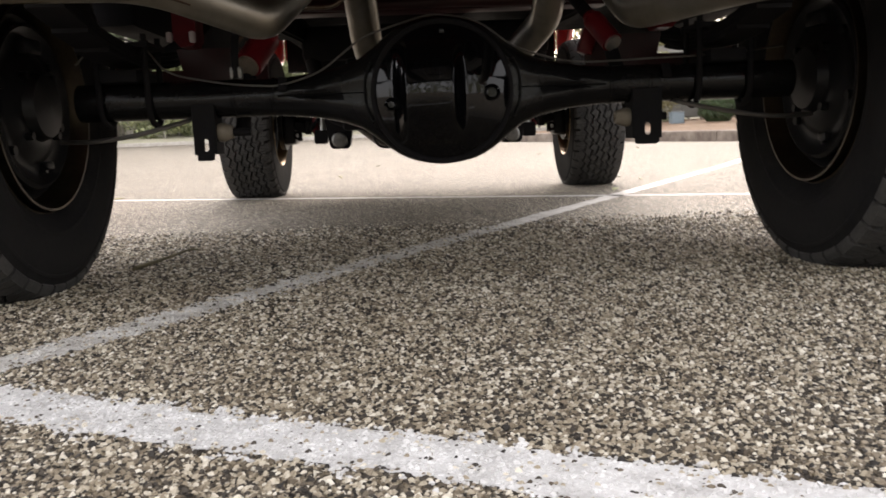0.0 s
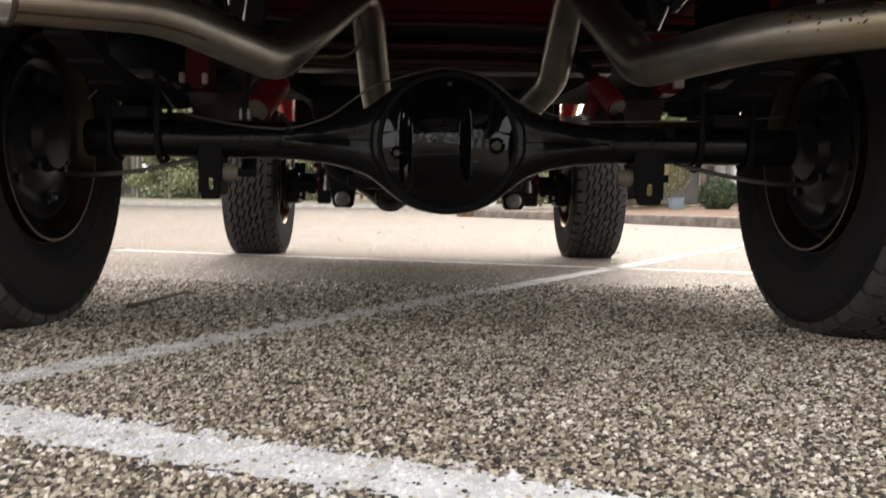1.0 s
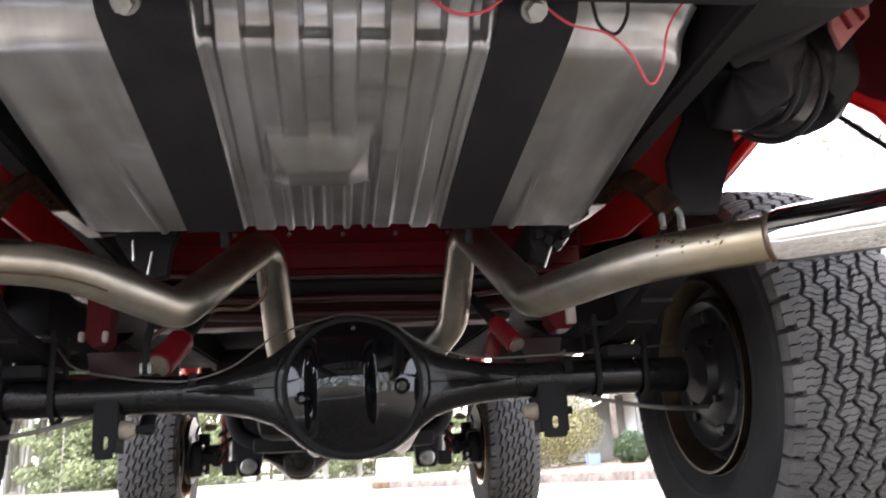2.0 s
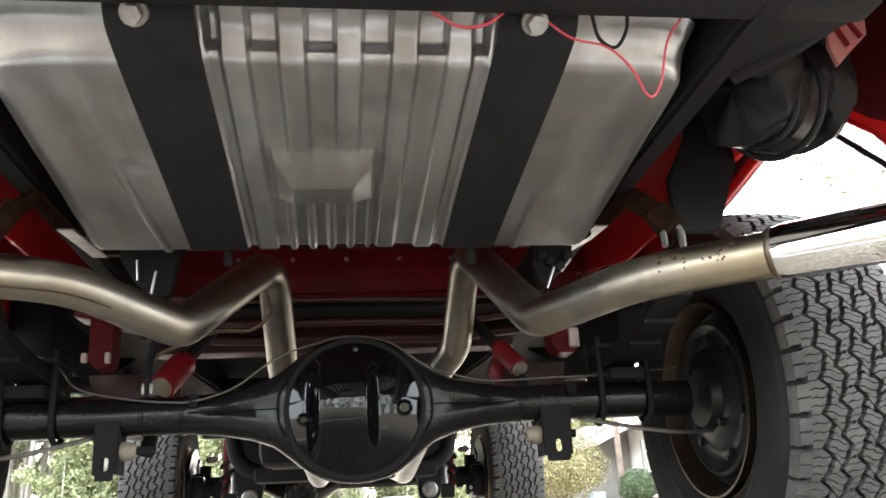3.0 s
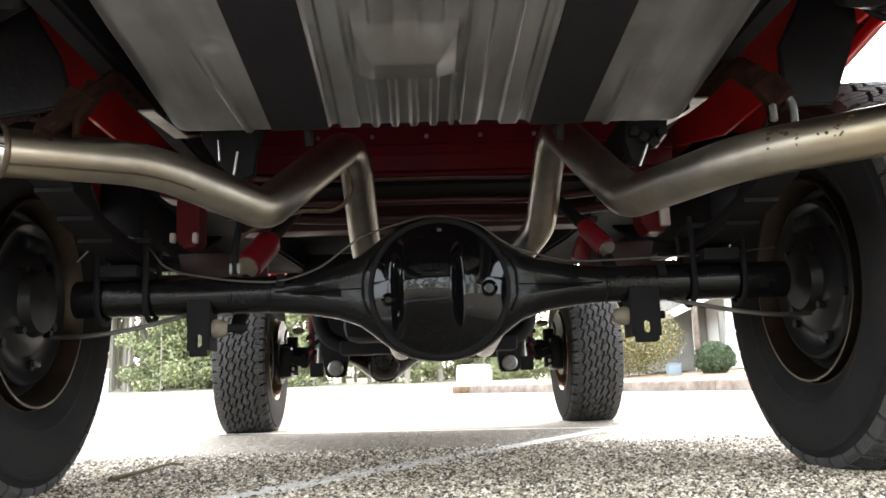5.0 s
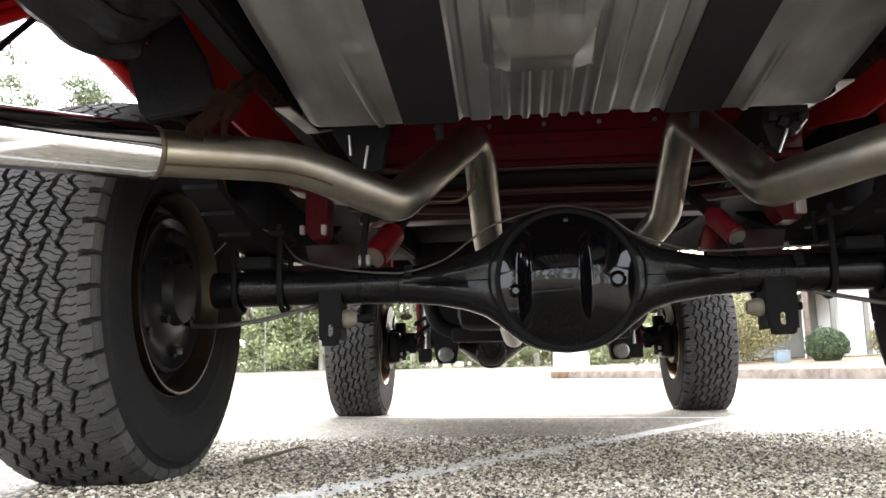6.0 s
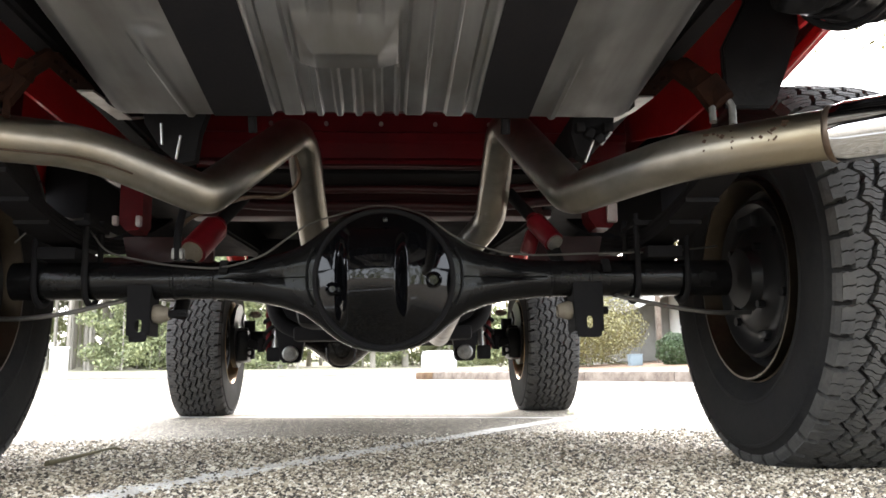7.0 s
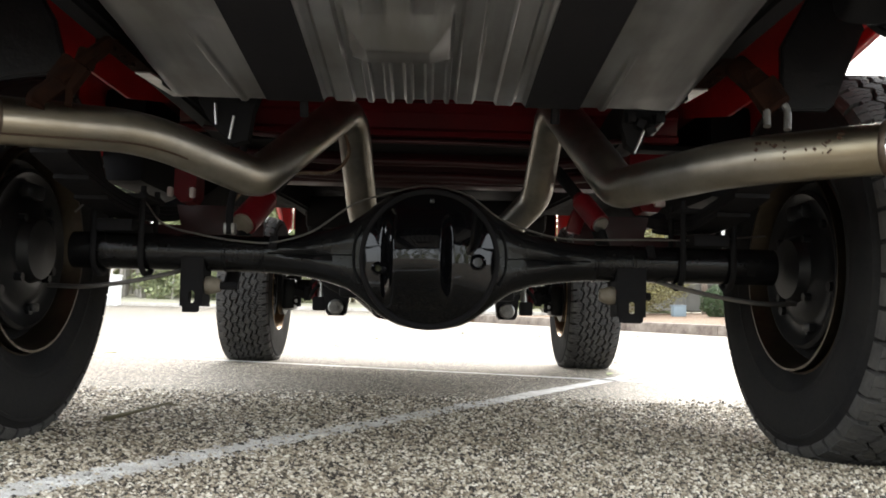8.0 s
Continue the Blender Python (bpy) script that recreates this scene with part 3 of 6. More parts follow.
def build_wheels():
    rear = None
    for y, half, turn in ((0, 0.845, 0), (0, -0.845, 180), (WHEELBASE, 0.828, 0), (WHEELBASE, -0.852, 180)):
        m = pose(half, y, AXLE_Z, 0, 0, turn)
        front = y > 1
        if turn == 180:
            copy_thing(rear if not front else fore, m)
            continue
        gold, push = (M_BARREL, 0.0) if front else (M_GOLD, -0.018)
        rim = part("wheel", barrel_mesh(push), gold, truck, "steel wheel with a dusty gold-painted barrel and lips", plan=False)
        part("inner_lip", rim_mesh(False, push), gold, rim, "gold-painted rim lip", plan=False)
        part("outer_lip", rim_mesh(True, push), gold, rim, "gold-painted rim lip", plan=False)
        part("tyre", tyre_mesh(front), M_RUBBER, rim, "black all-terrain tyre carcass", plan=False)
        part("tread", tread_mesh([-0.122, -0.103, -0.076, -0.046, -0.0155, 0.0155, 0.046, 0.076, 0.103, 0.122], 42, 0.0080, 0.0085), M_TREAD, rim, "dusty grey all-terrain tread blocks", smooth=False, plan=False)
        part("wheel_disc", disc_mesh(), M_RIMIN, rim, plan=False)
        if not front:
            part("brake_drum", drum_mesh(), M_RIMIN, rim, "glossy black brake backing plate", plan=False)
        part("hub", hub_mesh(), M_STEEL, rim, plan=False)
        for k in range(5):
            a = 2 * math.pi * k / 5
            bm = bmesh.new()
            rod(bm, (0.030, 0.062 * math.cos(a), 0.062 * math.sin(a)), (0.055, 0.062 * math.cos(a), 0.062 * math.sin(a)), 0.011, 6)
            part("lug_nut", bm, M_STEEL, rim, plan=False)
        for o in (rim, *rim.children):
            o.data.transform(Matrix.Diagonal((0.95, 1, 1, 1)))
        rim.matrix_basis = m
        if front:
            fore = rim
        else:
            rear = rim


build_wheels()


# rear axle
def axle_half_height(x):
    t = [(0, 0.1435), (0.03, 0.141), (0.06, 0.1345), (0.085, 0.1235), (0.105, 0.110), (0.13, 0.089), (0.16, 0.067), (0.2, 0.053), (0.25, 0.043), (0.30, 0.038), (0.33, 0.0365), (0.72, 0.0365)]
    x = abs(x)
    for (a, ha), (b, hb) in zip(t, t[1:]):
        if x <= b:
            return ha + (hb - ha) * (x - a) / (b - a)
    return t[-1][1]


def build_rear_axle():
    bm = bmesh.new()
    xs = [-0.70, -0.50, -0.34, -0.325, -0.30, -0.27, -0.24] + [-0.21 + 0.42 * k / 42 for k in range(43)] + [0.24, 0.27, 0.30, 0.325, 0.34, 0.50, 0.70]
    rings = []
    for x in xs:
        xc = x - 0.008
        h = axle_half_height(xc)
        d = 0.0365 + 0.021 * smoothstep(0.30, 0.12, abs(xc))
        p = 2.0 + 1.2 * smoothstep(0.30, 0.14, abs(xc))
        crease = 0.004 * smoothstep(0.31, 0.28, abs(xc)) * smoothstep(0.12, 0.16, abs(xc))
        ring = []
        for k in range(40):
            a = 2 * math.pi * k / 40
            ca, sa = math.cos(a), math.sin(a)
            yy = math.copysign(abs(ca) ** (2 / p), ca) * d
            zz = math.copysign(abs(sa) ** (2 / p), sa) * h
            if k in (0, 20):
                yy -= math.copysign(crease * 1.6, yy)
            ring.append(bm.verts.new((x, yy, AXLE_Z + zz)))
        rings.append(ring)
    for a, b in zip(rings, rings[1:]):
        for k in range(40):
            bm.faces.new((a[k], b[k], b[(k + 1) % 40], a[(k + 1) % 40]))
    bm.faces.new(rings[0])
    bm.faces.new(rings[-1][::-1])
    bmesh.ops.recalc_face_normals(bm, faces=bm.faces)
    axle = part("rear_axle", bm, M_AXLE, truck, "gloss black banjo rear axle housing")
    # bowl at the back of the housing, with the swelling that clears the ring gear
    cx, cz = 0.007, AXLE_Z - 0.004
    def bowl_depth(x, z):
        r = math.hypot(x, z)
        d = 0.060 + 0.036 * (1 - (r / 0.126) ** 2.2)
        band = smoothstep(-0.094, -0.066, x) * smoothstep(0.046, 0.016, x)
        hump = max(0.0, 1 - ((z + 0.002) / 0.098) ** 2) ** 0.75
        return d + 0.036 * band * hump

    bm = bmesh.new()
    rings, seg = [], 96
    for i in range(1, 41):
        r = 0.126 * i / 40
        rings.append([bm.verts.new((cx + r * math.cos(a), -bowl_depth(r * math.cos(a), r * math.sin(a)), cz + r * math.sin(a))) for a in (2 * math.pi * k / seg for k in range(seg))])
    mid = bm.verts.new((cx, -bowl_depth(0, 0), cz))
    for k in range(seg):
        bm.faces.new((mid, rings[0][k], rings[0][(k + 1) % seg]))
    for p, q in zip(rings, rings[1:]):
        for k in range(seg):
            bm.faces.new((p[k], q[k], q[(k + 1) % seg], p[(k + 1) % seg]))
    bmesh.ops.recalc_face_normals(bm, faces=bm.faces)
    bowl = part("differential_bowl", bm, M_BOWL, axle, "gloss black domed differential bowl reflecting the ground")
    for p in bowl.data.polygons:
        p.use_smooth = True
    bm = bmesh.new()
    lathe(bm, [(0.1255, -0.0560), (0.1272, -0.0595), (0.1296, -0.0612), (0.1336, -0.0605), (0.1366, -0.0575), (0.1380, -0.045)], "y", 96, (cx, 0, cz))
    part("bowl_flange", bm, M_FRAME, bowl, "black weld flange round the bowl")
    for x, z, r in ((-0.098, -0.022, 0.009), (0.093, -0.006, 0.012)):
        bm = bmesh.new()
        yy = -bowl_depth(x, z) - 0.004
        lathe(bm, [(r + 0.004, yy + 0.012), (r + 0.004, yy - 0.001), (r, yy - 0.004), (r - 0.003, yy + 0.001), (0.0, yy + 0.001)], "y", 20, (cx + x, 0, cz + z))
        part("plug", bm, M_BOWL, bowl, "glossy black threaded plug")
    bm = bmesh.new()
    box(bm, (cx + 0.002, -0.066, cz + 0.112), (0.010, 0.012, 0.010), None, 0.002)
    part("vent_boss", bm, M_AXLE, bowl)
    # weld seams on both necks
    for sgn in (-1, 1):
        bm = bmesh.new()
        pts = [(0.008 + sgn * 0.135, -0.062, AXLE_Z + 0.055), (0.008 + sgn * 0.146, -0.059, AXLE_Z + 0.028), (0.008 + sgn * 0.149, -0.056, AXLE_Z), (0.008 + sgn * 0.146, -0.059, AXLE_Z - 0.028), (0.008 + sgn * 0.135, -0.062, AXLE_Z - 0.055)]
        sweep(bm, curve_through(pts, 6), lambda s: 0.0022 + 0.0006 * math.sin(60 * s), 8)
        part("weld_seam", bm, M_WELD_DARK, axle, "dark weld seam")
        bm = bmesh.new()
        pts = []
        for k in range(13):
            q = 0.148 + 0.17 * k / 12
            pts.append((0.008 + sgn * q, -(0.0365 + 0.021 * smoothstep(0.30, 0.12, q)) + 0.0052 * smoothstep(0.31, 0.28, q), AXLE_Z))
        sweep(bm, pts, lambda q: 0.0015 + 0.0005 * math.sin(70 * q), 8)
        part("weld_seam", bm, M_WELD_DARK, axle, "dark weld seam")
        for xx in (0.330, 0.405):
            bm = bmesh.new()
            lathe(bm, [(0.0362, -0.004), (0.0385, -0.002), (0.0385, 0.002), (0.0362, 0.004)], "x", 32, (0.008 + sgn * xx, 0, AXLE_Z))
            part("tube_weld", bm, M_AXLE, axle)
    # U-bolts that clamp the springs
    for x in (-0.648, -0.556, 0.507, 0.607):
        bm = bmesh.new()
        arc = [(x, 0.043 * math.cos(a), AXLE_Z - 0.004 + 0.043 * math.sin(a)) for a in (radians(k) for k in range(-180, 1, 12))]
        sweep(bm, [(x, -0.043, AXLE_Z + 0.125)] + arc + [(x, 0.043, AXLE_Z + 0.125)], 0.0058, 10)
        part("u_bolt", bm, M_FRAME, axle)
        for yy in (-0.043, 0.043):
            bm = bmesh.new()
            rod(bm, (x, yy, AXLE_Z + 0.098), (x, yy, AXLE_Z + 0.112), 0.010, 6)
            part("nut", bm, M_FRAME, axle)
    # spring seats, plates and bump pads
    for x in (-0.602, 0.557):
        bm = bmesh.new()
        box(bm, (x, 0, AXLE_Z + 0.046), (0.070, 0.13, 0.024), None, 0.004)
        box(bm, (x, 0, AXLE_Z + 0.104), (0.115, 0.115, 0.010), None, 0.002)
        part("spring_seat", bm, M_FRAME, axle)
    # shock brackets under the tube
    for x0, x1, sl in ((-0.478, -0.434, -0.455), (0.378, 0.436, 0.408)):
        bm = bmesh.new()
        xm, z0, z1 = (x0 + x1) / 2, 0.237, 0.340
        w = (x1 - x0) / 2
        # tapered back plate with an upright slot, built round its hole
        hole = [(sl + 0.0062 * math.cos(a), (0.2730 if math.sin(a) >= 0 else 0.2610) + 0.0062 * math.sin(a)) for a in (2 * math.pi * (k + 0.5) / 16 for k in range(16))]
        edge = []
        for hx, hz in hole:
            d = Vector((hx - sl, hz - 0.267)).normalized()
            t = min((w - 0.006 * (0.267 > hz) + (xm - sl) * (1 if d.x > 0 else -1)) / max(1e-4, abs(d.x)), (z1 - 0.267 if d.y > 0 else 0.267 - z0) / max(1e-4, abs(d.y)))
            edge.append((sl + d.x * t, 0.267 + d.y * t))
        for yy in (-0.037, -0.031):
            ho = [bm.verts.new((p[0], yy, p[1])) for p in hole]
            eo = [bm.verts.new((p[0], yy, p[1])) for p in edge]
            for k in range(16):
                bm.faces.new((ho[k], ho[(k + 1) % 16], eo[(k + 1) % 16], eo[k]))
        for sx in (x0 + 0.003, x1 - 0.003):
            box(bm, (sx, -0.004, (z0 + z1) / 2 + 0.006), (0.006, 0.060, z1 - z0 - 0.012))
        box(bm, (xm, -0.034, 0.330), (x1 - x0, 0.0055, 0.030))
        bmesh.ops.recalc_face_normals(bm, faces=bm.faces)
        part("shock_bracket", bm, M_FRAME, axle, "black steel shock bracket with an upright slot", smooth=False)
    # brake line along the top of the housing
    bm = bmesh.new()
    pts = [(-0.70, -0.01, 0.430), (-0.66, -0.02, 0.462), (-0.61, -0.03, 0.476), (-0.56, -0.03, 0.455), (-0.529, -0.032, 0.418), (-0.50, -0.032, 0.402), (-0.457, -0.032, 0.392), (-0.407, -0.036, 0.383), (-0.35, -0.038, 0.377), (-0.30, -0.040, 0.377), (-0.229, -0.042, 0.398), (-0.175, -0.040, 0.436), (-0.14, -0.036, 0.460), (-0.07, -0.034, AXLE_Z + 0.128), (0.0, -0.030, AXLE_Z + 0.143), (0.08, -0.034, AXLE_Z + 0.126), (0.14, -0.034, AXLE_Z + 0.084), (0.20, -0.032, AXLE_Z + 0.060), (0.28, -0.034, AXLE_Z + 0.044), (0.42, -0.036, AXLE_Z + 0.046), (0.56, -0.030, AXLE_Z + 0.050), (0.68, -0.02, AXLE_Z + 0.062)]
    sweep(bm, curve_through(pts, 6), 0.0019, 8)
    part("brake_line", bm, M_LINE, axle, "thin steel brake line")
    bm = bmesh.new()
    sweep(bm, curve_through([(-0.385, -0.045, AXLE_Z + 0.035), (-0.386, -0.04, AXLE_Z + 0.09), (-0.380, 0.0, AXLE_Z + 0.18), (-0.37, 0.05, AXLE_Z + 0.33)], 8), 0.0075, 10)
    part("brake_hose", bm, M_FRAME, axle)
    bm = bmesh.new()
    box(bm, (-0.385, -0.040, AXLE_Z + 0.046), (0.022, 0.02, 0.022), None, 0.003)
    part("line_junction", bm, M_ZINC, axle)
    bm = bmesh.new()
    sweep(bm, curve_through([(-0.385, -0.03, AXLE_Z + 0.10), (-0.36, -0.02, AXLE_Z + 0.125), (-0.27, 0.0, AXLE_Z + 0.165), (-0.20, 0.03, AXLE_Z + 0.175), (-0.165, 0.02, AXLE_Z + 0.21), (-0.172, -0.02, AXLE_Z + 0.26)], 8), 0.0042, 8)
    part("vent_tube", bm, M_WELD, axle, "thin brown vent tube")
    for x in (-0.30, 0.445):
        bm = bmesh.new()
        box(bm, (x, -0.036, AXLE_Z + 0.022), (0.016, 0.008, 0.030), Matrix.Rotation(-0.6, 4, "X"), 0.002)
        part("line_clip", bm, M_FRAME, axle)
    # parking-brake cables
    for sgn, xe in ((-1, -0.47), (1, 0.46)):
        bm = bmesh.new()
        pts = [(sgn * 0.735, -0.03, 0.283), (sgn * 0.66, -0.045, 0.282), (sgn * 0.58, -0.045, 0.292), (xe - sgn * -0.03, -0.03, 0.312), (xe, 0.02, 0.325), (xe * 0.95, 0.25, 0.34)]
        sweep(bm, curve_through(pts, 8), 0.0045, 8)
        part("brake_cable", bm, M_LINE, axle, "sheathed parking-brake cable")


build_rear_axle()


# exhaust
def build_exhaust():
    runs = {
        "l": ([(-0.06, 1.9, 0.36), (-0.085, 1.25, 0.300), (-0.13, 0.55, 0.40), (-0.146, 0.20, 0.465), (-0.152, 0.07, 0.575), (-0.157, -0.034, 0.656), (-0.289, -0.273, 0.466), (-0.440, -0.395, 0.515), (-0.593, -0.562, 0.492)], (-0.92, -0.89, 0.470)),
        "r": ([(0.20, 1.9, 0.36), (0.205, 1.25, 0.300), (0.200, 0.62, 0.37), (0.160, 0.300, 0.420), (0.247, 0.205, 0.514), (0.240, -0.082, 0.664), (0.317, -0.318, 0.459), (0.426, -0.540, 0.466), (0.594, -0.640, 0.472)], (0.88, -0.925, 0.458)),
    }
    for pts, tip in runs.values():
        bm = bmesh.new()
        path = bent(pts, [0.062, 0.062, 0.062, 0.062 if pts[-1][0] < 0 else 0.034, 0.056, 0.022, 0.062], 12)
        near = [(Vector(p) - (Vector(pts[5]) + Vector(pts[6])) * 0.5).length for p in path]
        sweep(bm, path, [0.0335 + 0.0045 * smoothstep(0.20, 0.08, q) - 0.0065 * smoothstep(0.085, 0.01, (Vector(p) - Vector(pts[5])).length) for p, q in zip(path, near)], 28)
        pipe = part("exhaust_pipe", bm, M_PIPE, truck, "heat-stained stainless exhaust pipe bent over the axle")
        s = 1 if pts[-1][0] > 0 else -1
        if s < 0:
            bm = bmesh.new()
            seam = []
            for (p, t, _, _), q in zip(frame_along(path), near):
                if p.y < -0.30:
                    side = t.cross(Vector((0, 0, 1))).normalized()
                    side = side if side.y < 0 else -side
                    r = 0.0337 + 0.0045 * smoothstep(0.20, 0.08, q)
                    seam.append(p + (side * math.cos(radians(40)) - Vector((0, 0, 1)) * math.sin(radians(40))) * r)
            sweep(bm, seam, 0.0017, 6)
            part("pipe_seam", bm, M_STAMP, pipe, "dark seam along the pipe")
        else:
            rng = random.Random(5)
            p0, p1 = Vector(pts[7]), Vector(pts[8])
            t = (p1 - p0).normalized()
            side = t.cross(Vector((0, 0, 1))).normalized()
            side = side if side.y < 0 else -side
            for k in range(20):
                ang, q = rng.uniform(-0.25, 0.65), 0.18 + 0.62 * rng.random()
                n = side * math.cos(ang) + Vector((0, 0, 1)) * math.sin(ang)
                p = p0 + (p1 - p0) * q + n * 0.0333
                rot = Matrix((t, n, t.cross(n))).transposed().to_4x4() @ Matrix.Rotation(rng.uniform(-0.9, 0.9), 4, "Y")
                bm = bmesh.new()
                box(bm, p, (rng.uniform(0.002, 0.008), 0.0012, rng.uniform(0.0015, 0.005)), rot)
                part("stamp_mark", bm, M_STAMP, pipe, "brown stained stamp mark")
        a, d = Vector(pts[-1]), (Vector(tip) - Vector(pts[-1]))
        n = d.normalized()
        bm = bmesh.new()
        sweep(bm, [a - n * 0.005, a - n * 0.003, a, a + n * 0.003, a + n * 0.005], lambda s: 0.0362 + 0.0022 * math.sin(math.pi * s), 28, cap=False)
        part("weld_bead", bm, M_WELD, pipe, "brown weld bead round the pipe")
        bm = bmesh.new()
        rings = []
        for (p, _, u, w), r in zip(frame_along([a + n * k for k in (0.004, 0.018, d.length - 0.006, d.length, d.length, d.length - 0.02, 0.08)]), (0.0370, 0.0400, 0.0410, 0.0406, 0.0380, 0.0375, 0.0375)):
            p0 = p
            u0 = n.orthogonal().normalized()
            w0 = n.cross(u0)
            rings.append([bm.verts.new(p0 + u0 * r * math.cos(t) + w0 * r * math.sin(t)) for t in (2 * math.pi * k / 32 for k in range(32))])
        for q, s in zip(rings, rings[1:]):
            for k in range(32):
                bm.faces.new((q[k], q[(k + 1) % 32], s[(k + 1) % 32], s[k]))
        bmesh.ops.recalc_face_normals(bm, faces=bm.faces)
        part("exhaust_tip", bm, M_CHROME, pipe, "polished chrome exhaust tip")
        # hanger
        s = 1 if a.x > 0 else -1
        dx = 0.0 if s > 0 else -0.024
        bm = bmesh.new()
        arm = [(s * 0.462 + dx, -0.450, 0.634), (s * 0.470 + dx, -0.474, 0.612), (s * 0.484 + dx, -0.500, 0.584), (s * 0.500 + dx, -0.517, 0.556)]
        sweep(bm, curve_through(arm, 6), 0.019, 8, squash=0.6)
        box(bm, (s * 0.490 + dx, -0.508, 0.572), (0.044, 0.020, 0.046), Matrix.Rotation(-s * 0.6, 4, "Y"), 0.006)
        box(bm, (s * 0.476 + dx, -0.485, 0.602), (0.026, 0.022, 0.030), Matrix.Rotation(-s * 0.3, 4, "Y"), 0.005)
        if s < 0:
            sweep(bm, curve_through([(-0.512, -0.512, 0.570), (-0.528, -0.522, 0.550), (-0.545, -0.535, 0.528), (-0.541, -0.545, 0.512)], 6), 0.014, 8, squash=0.7)
        hanger = part("exhaust_hanger", bm, M_RUST, pipe, "rusty brown exhaust hanger bracket")
        for k, (px, pz) in enumerate(((0.483, 0.536), (0.512, 0.532))):
            bm = bmesh.new()
            sweep(bm, curve_through([(s * (0.488 + 0.014 * k) + dx, -0.508, 0.570), (s * (px + 0.003) + dx, -0.512, 0.552), (s * px + dx, -0.520, pz - 0.012)], 5), 0.0055, 8)
            part("hanger_rod", bm, M_ZINC if s > 0 else M_RUST, hanger, "bent hanger rod end")
        bm = bmesh.new()
        ribbon(bm, [(s * 0.460 + dx, -0.455, 0.640), (s * 0.460 + dx, -0.40, 0.640), (s * 0.458 + dx, -0.30, 0.640)], 0.034, 0.004)
        for k in range(3):
            yy = -0.43 + 0.042 * k
            rod(bm, (s * 0.460 + dx, yy, 0.6325), (s * 0.460 + dx, yy, 0.638), 0.0055, 8)
        part("hanger_strap", bm, M_RUST, hanger)
        bm = bmesh.new()
        ribbon(bm, [(s * 0.458 + dx, -0.30, 0.637), (s * 0.448 + dx, -0.22, 0.637), (s * 0.428 + dx * 1.6, -0.135, 0.640), (s * 0.408 + dx * 1.6, -0.105, 0.652)], 0.026, 0.004)
        part("strap_end", bm, M_STEEL, hanger, "bare bright end of the hanger strap")


build_exhaust()


# fuel tank
TANK_X0, TANK_X1 = -0.438, 0.427
TANK_PROFILE = bent([(0, -0.298, 0.78), (0, -0.303, 0.594), (0, -0.836, 0.652), (0, -0.864, 0.683), (0, -0.905, 0.692)], 0.012, 6)


def rib_depth(x, y):
    """How far the pressed ribs lift the tank's skin at a place."""
    d = 0.0
    lip = smoothstep(-0.842, -0.852, y) * smoothstep(-0.886, -0.872, y)
    if -0.180 < x < 0.164:
        edge = smoothstep(-0.178, -0.168, x) * smoothstep(0.162, 0.152, x)
        # wide flutes, with a narrow ridge down each of them in front of the sump
        q = ((x + 0.1416) / 0.0663) % 1.0
        u = abs(q - 0.5)
        wide = smoothstep(0.31, 0.22, u)
        if -0.130 < x < 0.032:
            k = ((x + 0.1450) / 0.0318) % 1.0
            fine = 1 - smoothstep(0.24, 0.13, abs(k - 0.5))
            t = smoothstep(-0.50, -0.49, y)
            wide = wide * (1 - t) + fine * t
        d = 0.0068 * wide * edge + 0.013 * lip * smoothstep(0.30, 0.20, u) * edge
    for c, y0, lean in ((-0.307, -0.56, 0.08), (0.289, -0.50, 0.0)):
        d -= 0.0050 * smoothstep(0.0085, 0.0030, abs(x - c - lean * (y + 0.30))) * smoothstep(y0 - 0.05, y0 + 0.05, y)
    for c in (-0.352, 0.346):
        d += 0.004 * smoothstep(0.062, 0.030, abs(x - c)) * lip
    # shallow knocks
    for c, e, w, h in ((-0.300, -0.591, 0.032, 0.005), (-0.36, -0.70, 0.050, 0.003), (0.29, -0.66, 0.055, 0.003), (0.03, -0.72, 0.05, 0.002)):
        d += h * smoothstep(w, 0.0, math.hypot(x - c, y - e))
    d += 0.0024 * noise.noise(Vector((x * 9, y * 7, 2.0))) + 0.0010 * noise.noise(Vector((x * 26, y * 20, 5.0)))
    # drain sump: a shallow boss that hangs below the skin, with sloping back and flanks
    if -0.130 < x < 0.045 and -0.68 < y < -0.46:
        back = min(1.0, max(0.0, (y + 0.634) / 0.078))
        wall = smoothstep(-0.494, -0.500, y)
        flank = min(1.0, max(0.0, (x + 0.118) / 0.028)) * min(1.0, max(0.0, (0.033 - x) / 0.034))
        fade = smoothstep(-0.665, -0.605, y) * smoothstep(0.0, 0.2, flank) * wall
        d = d * (1 - fade) - (0.019 - 0.009 * smoothstep(-0.575, -0.495, y)) * min(back, flank) * wall
    return d


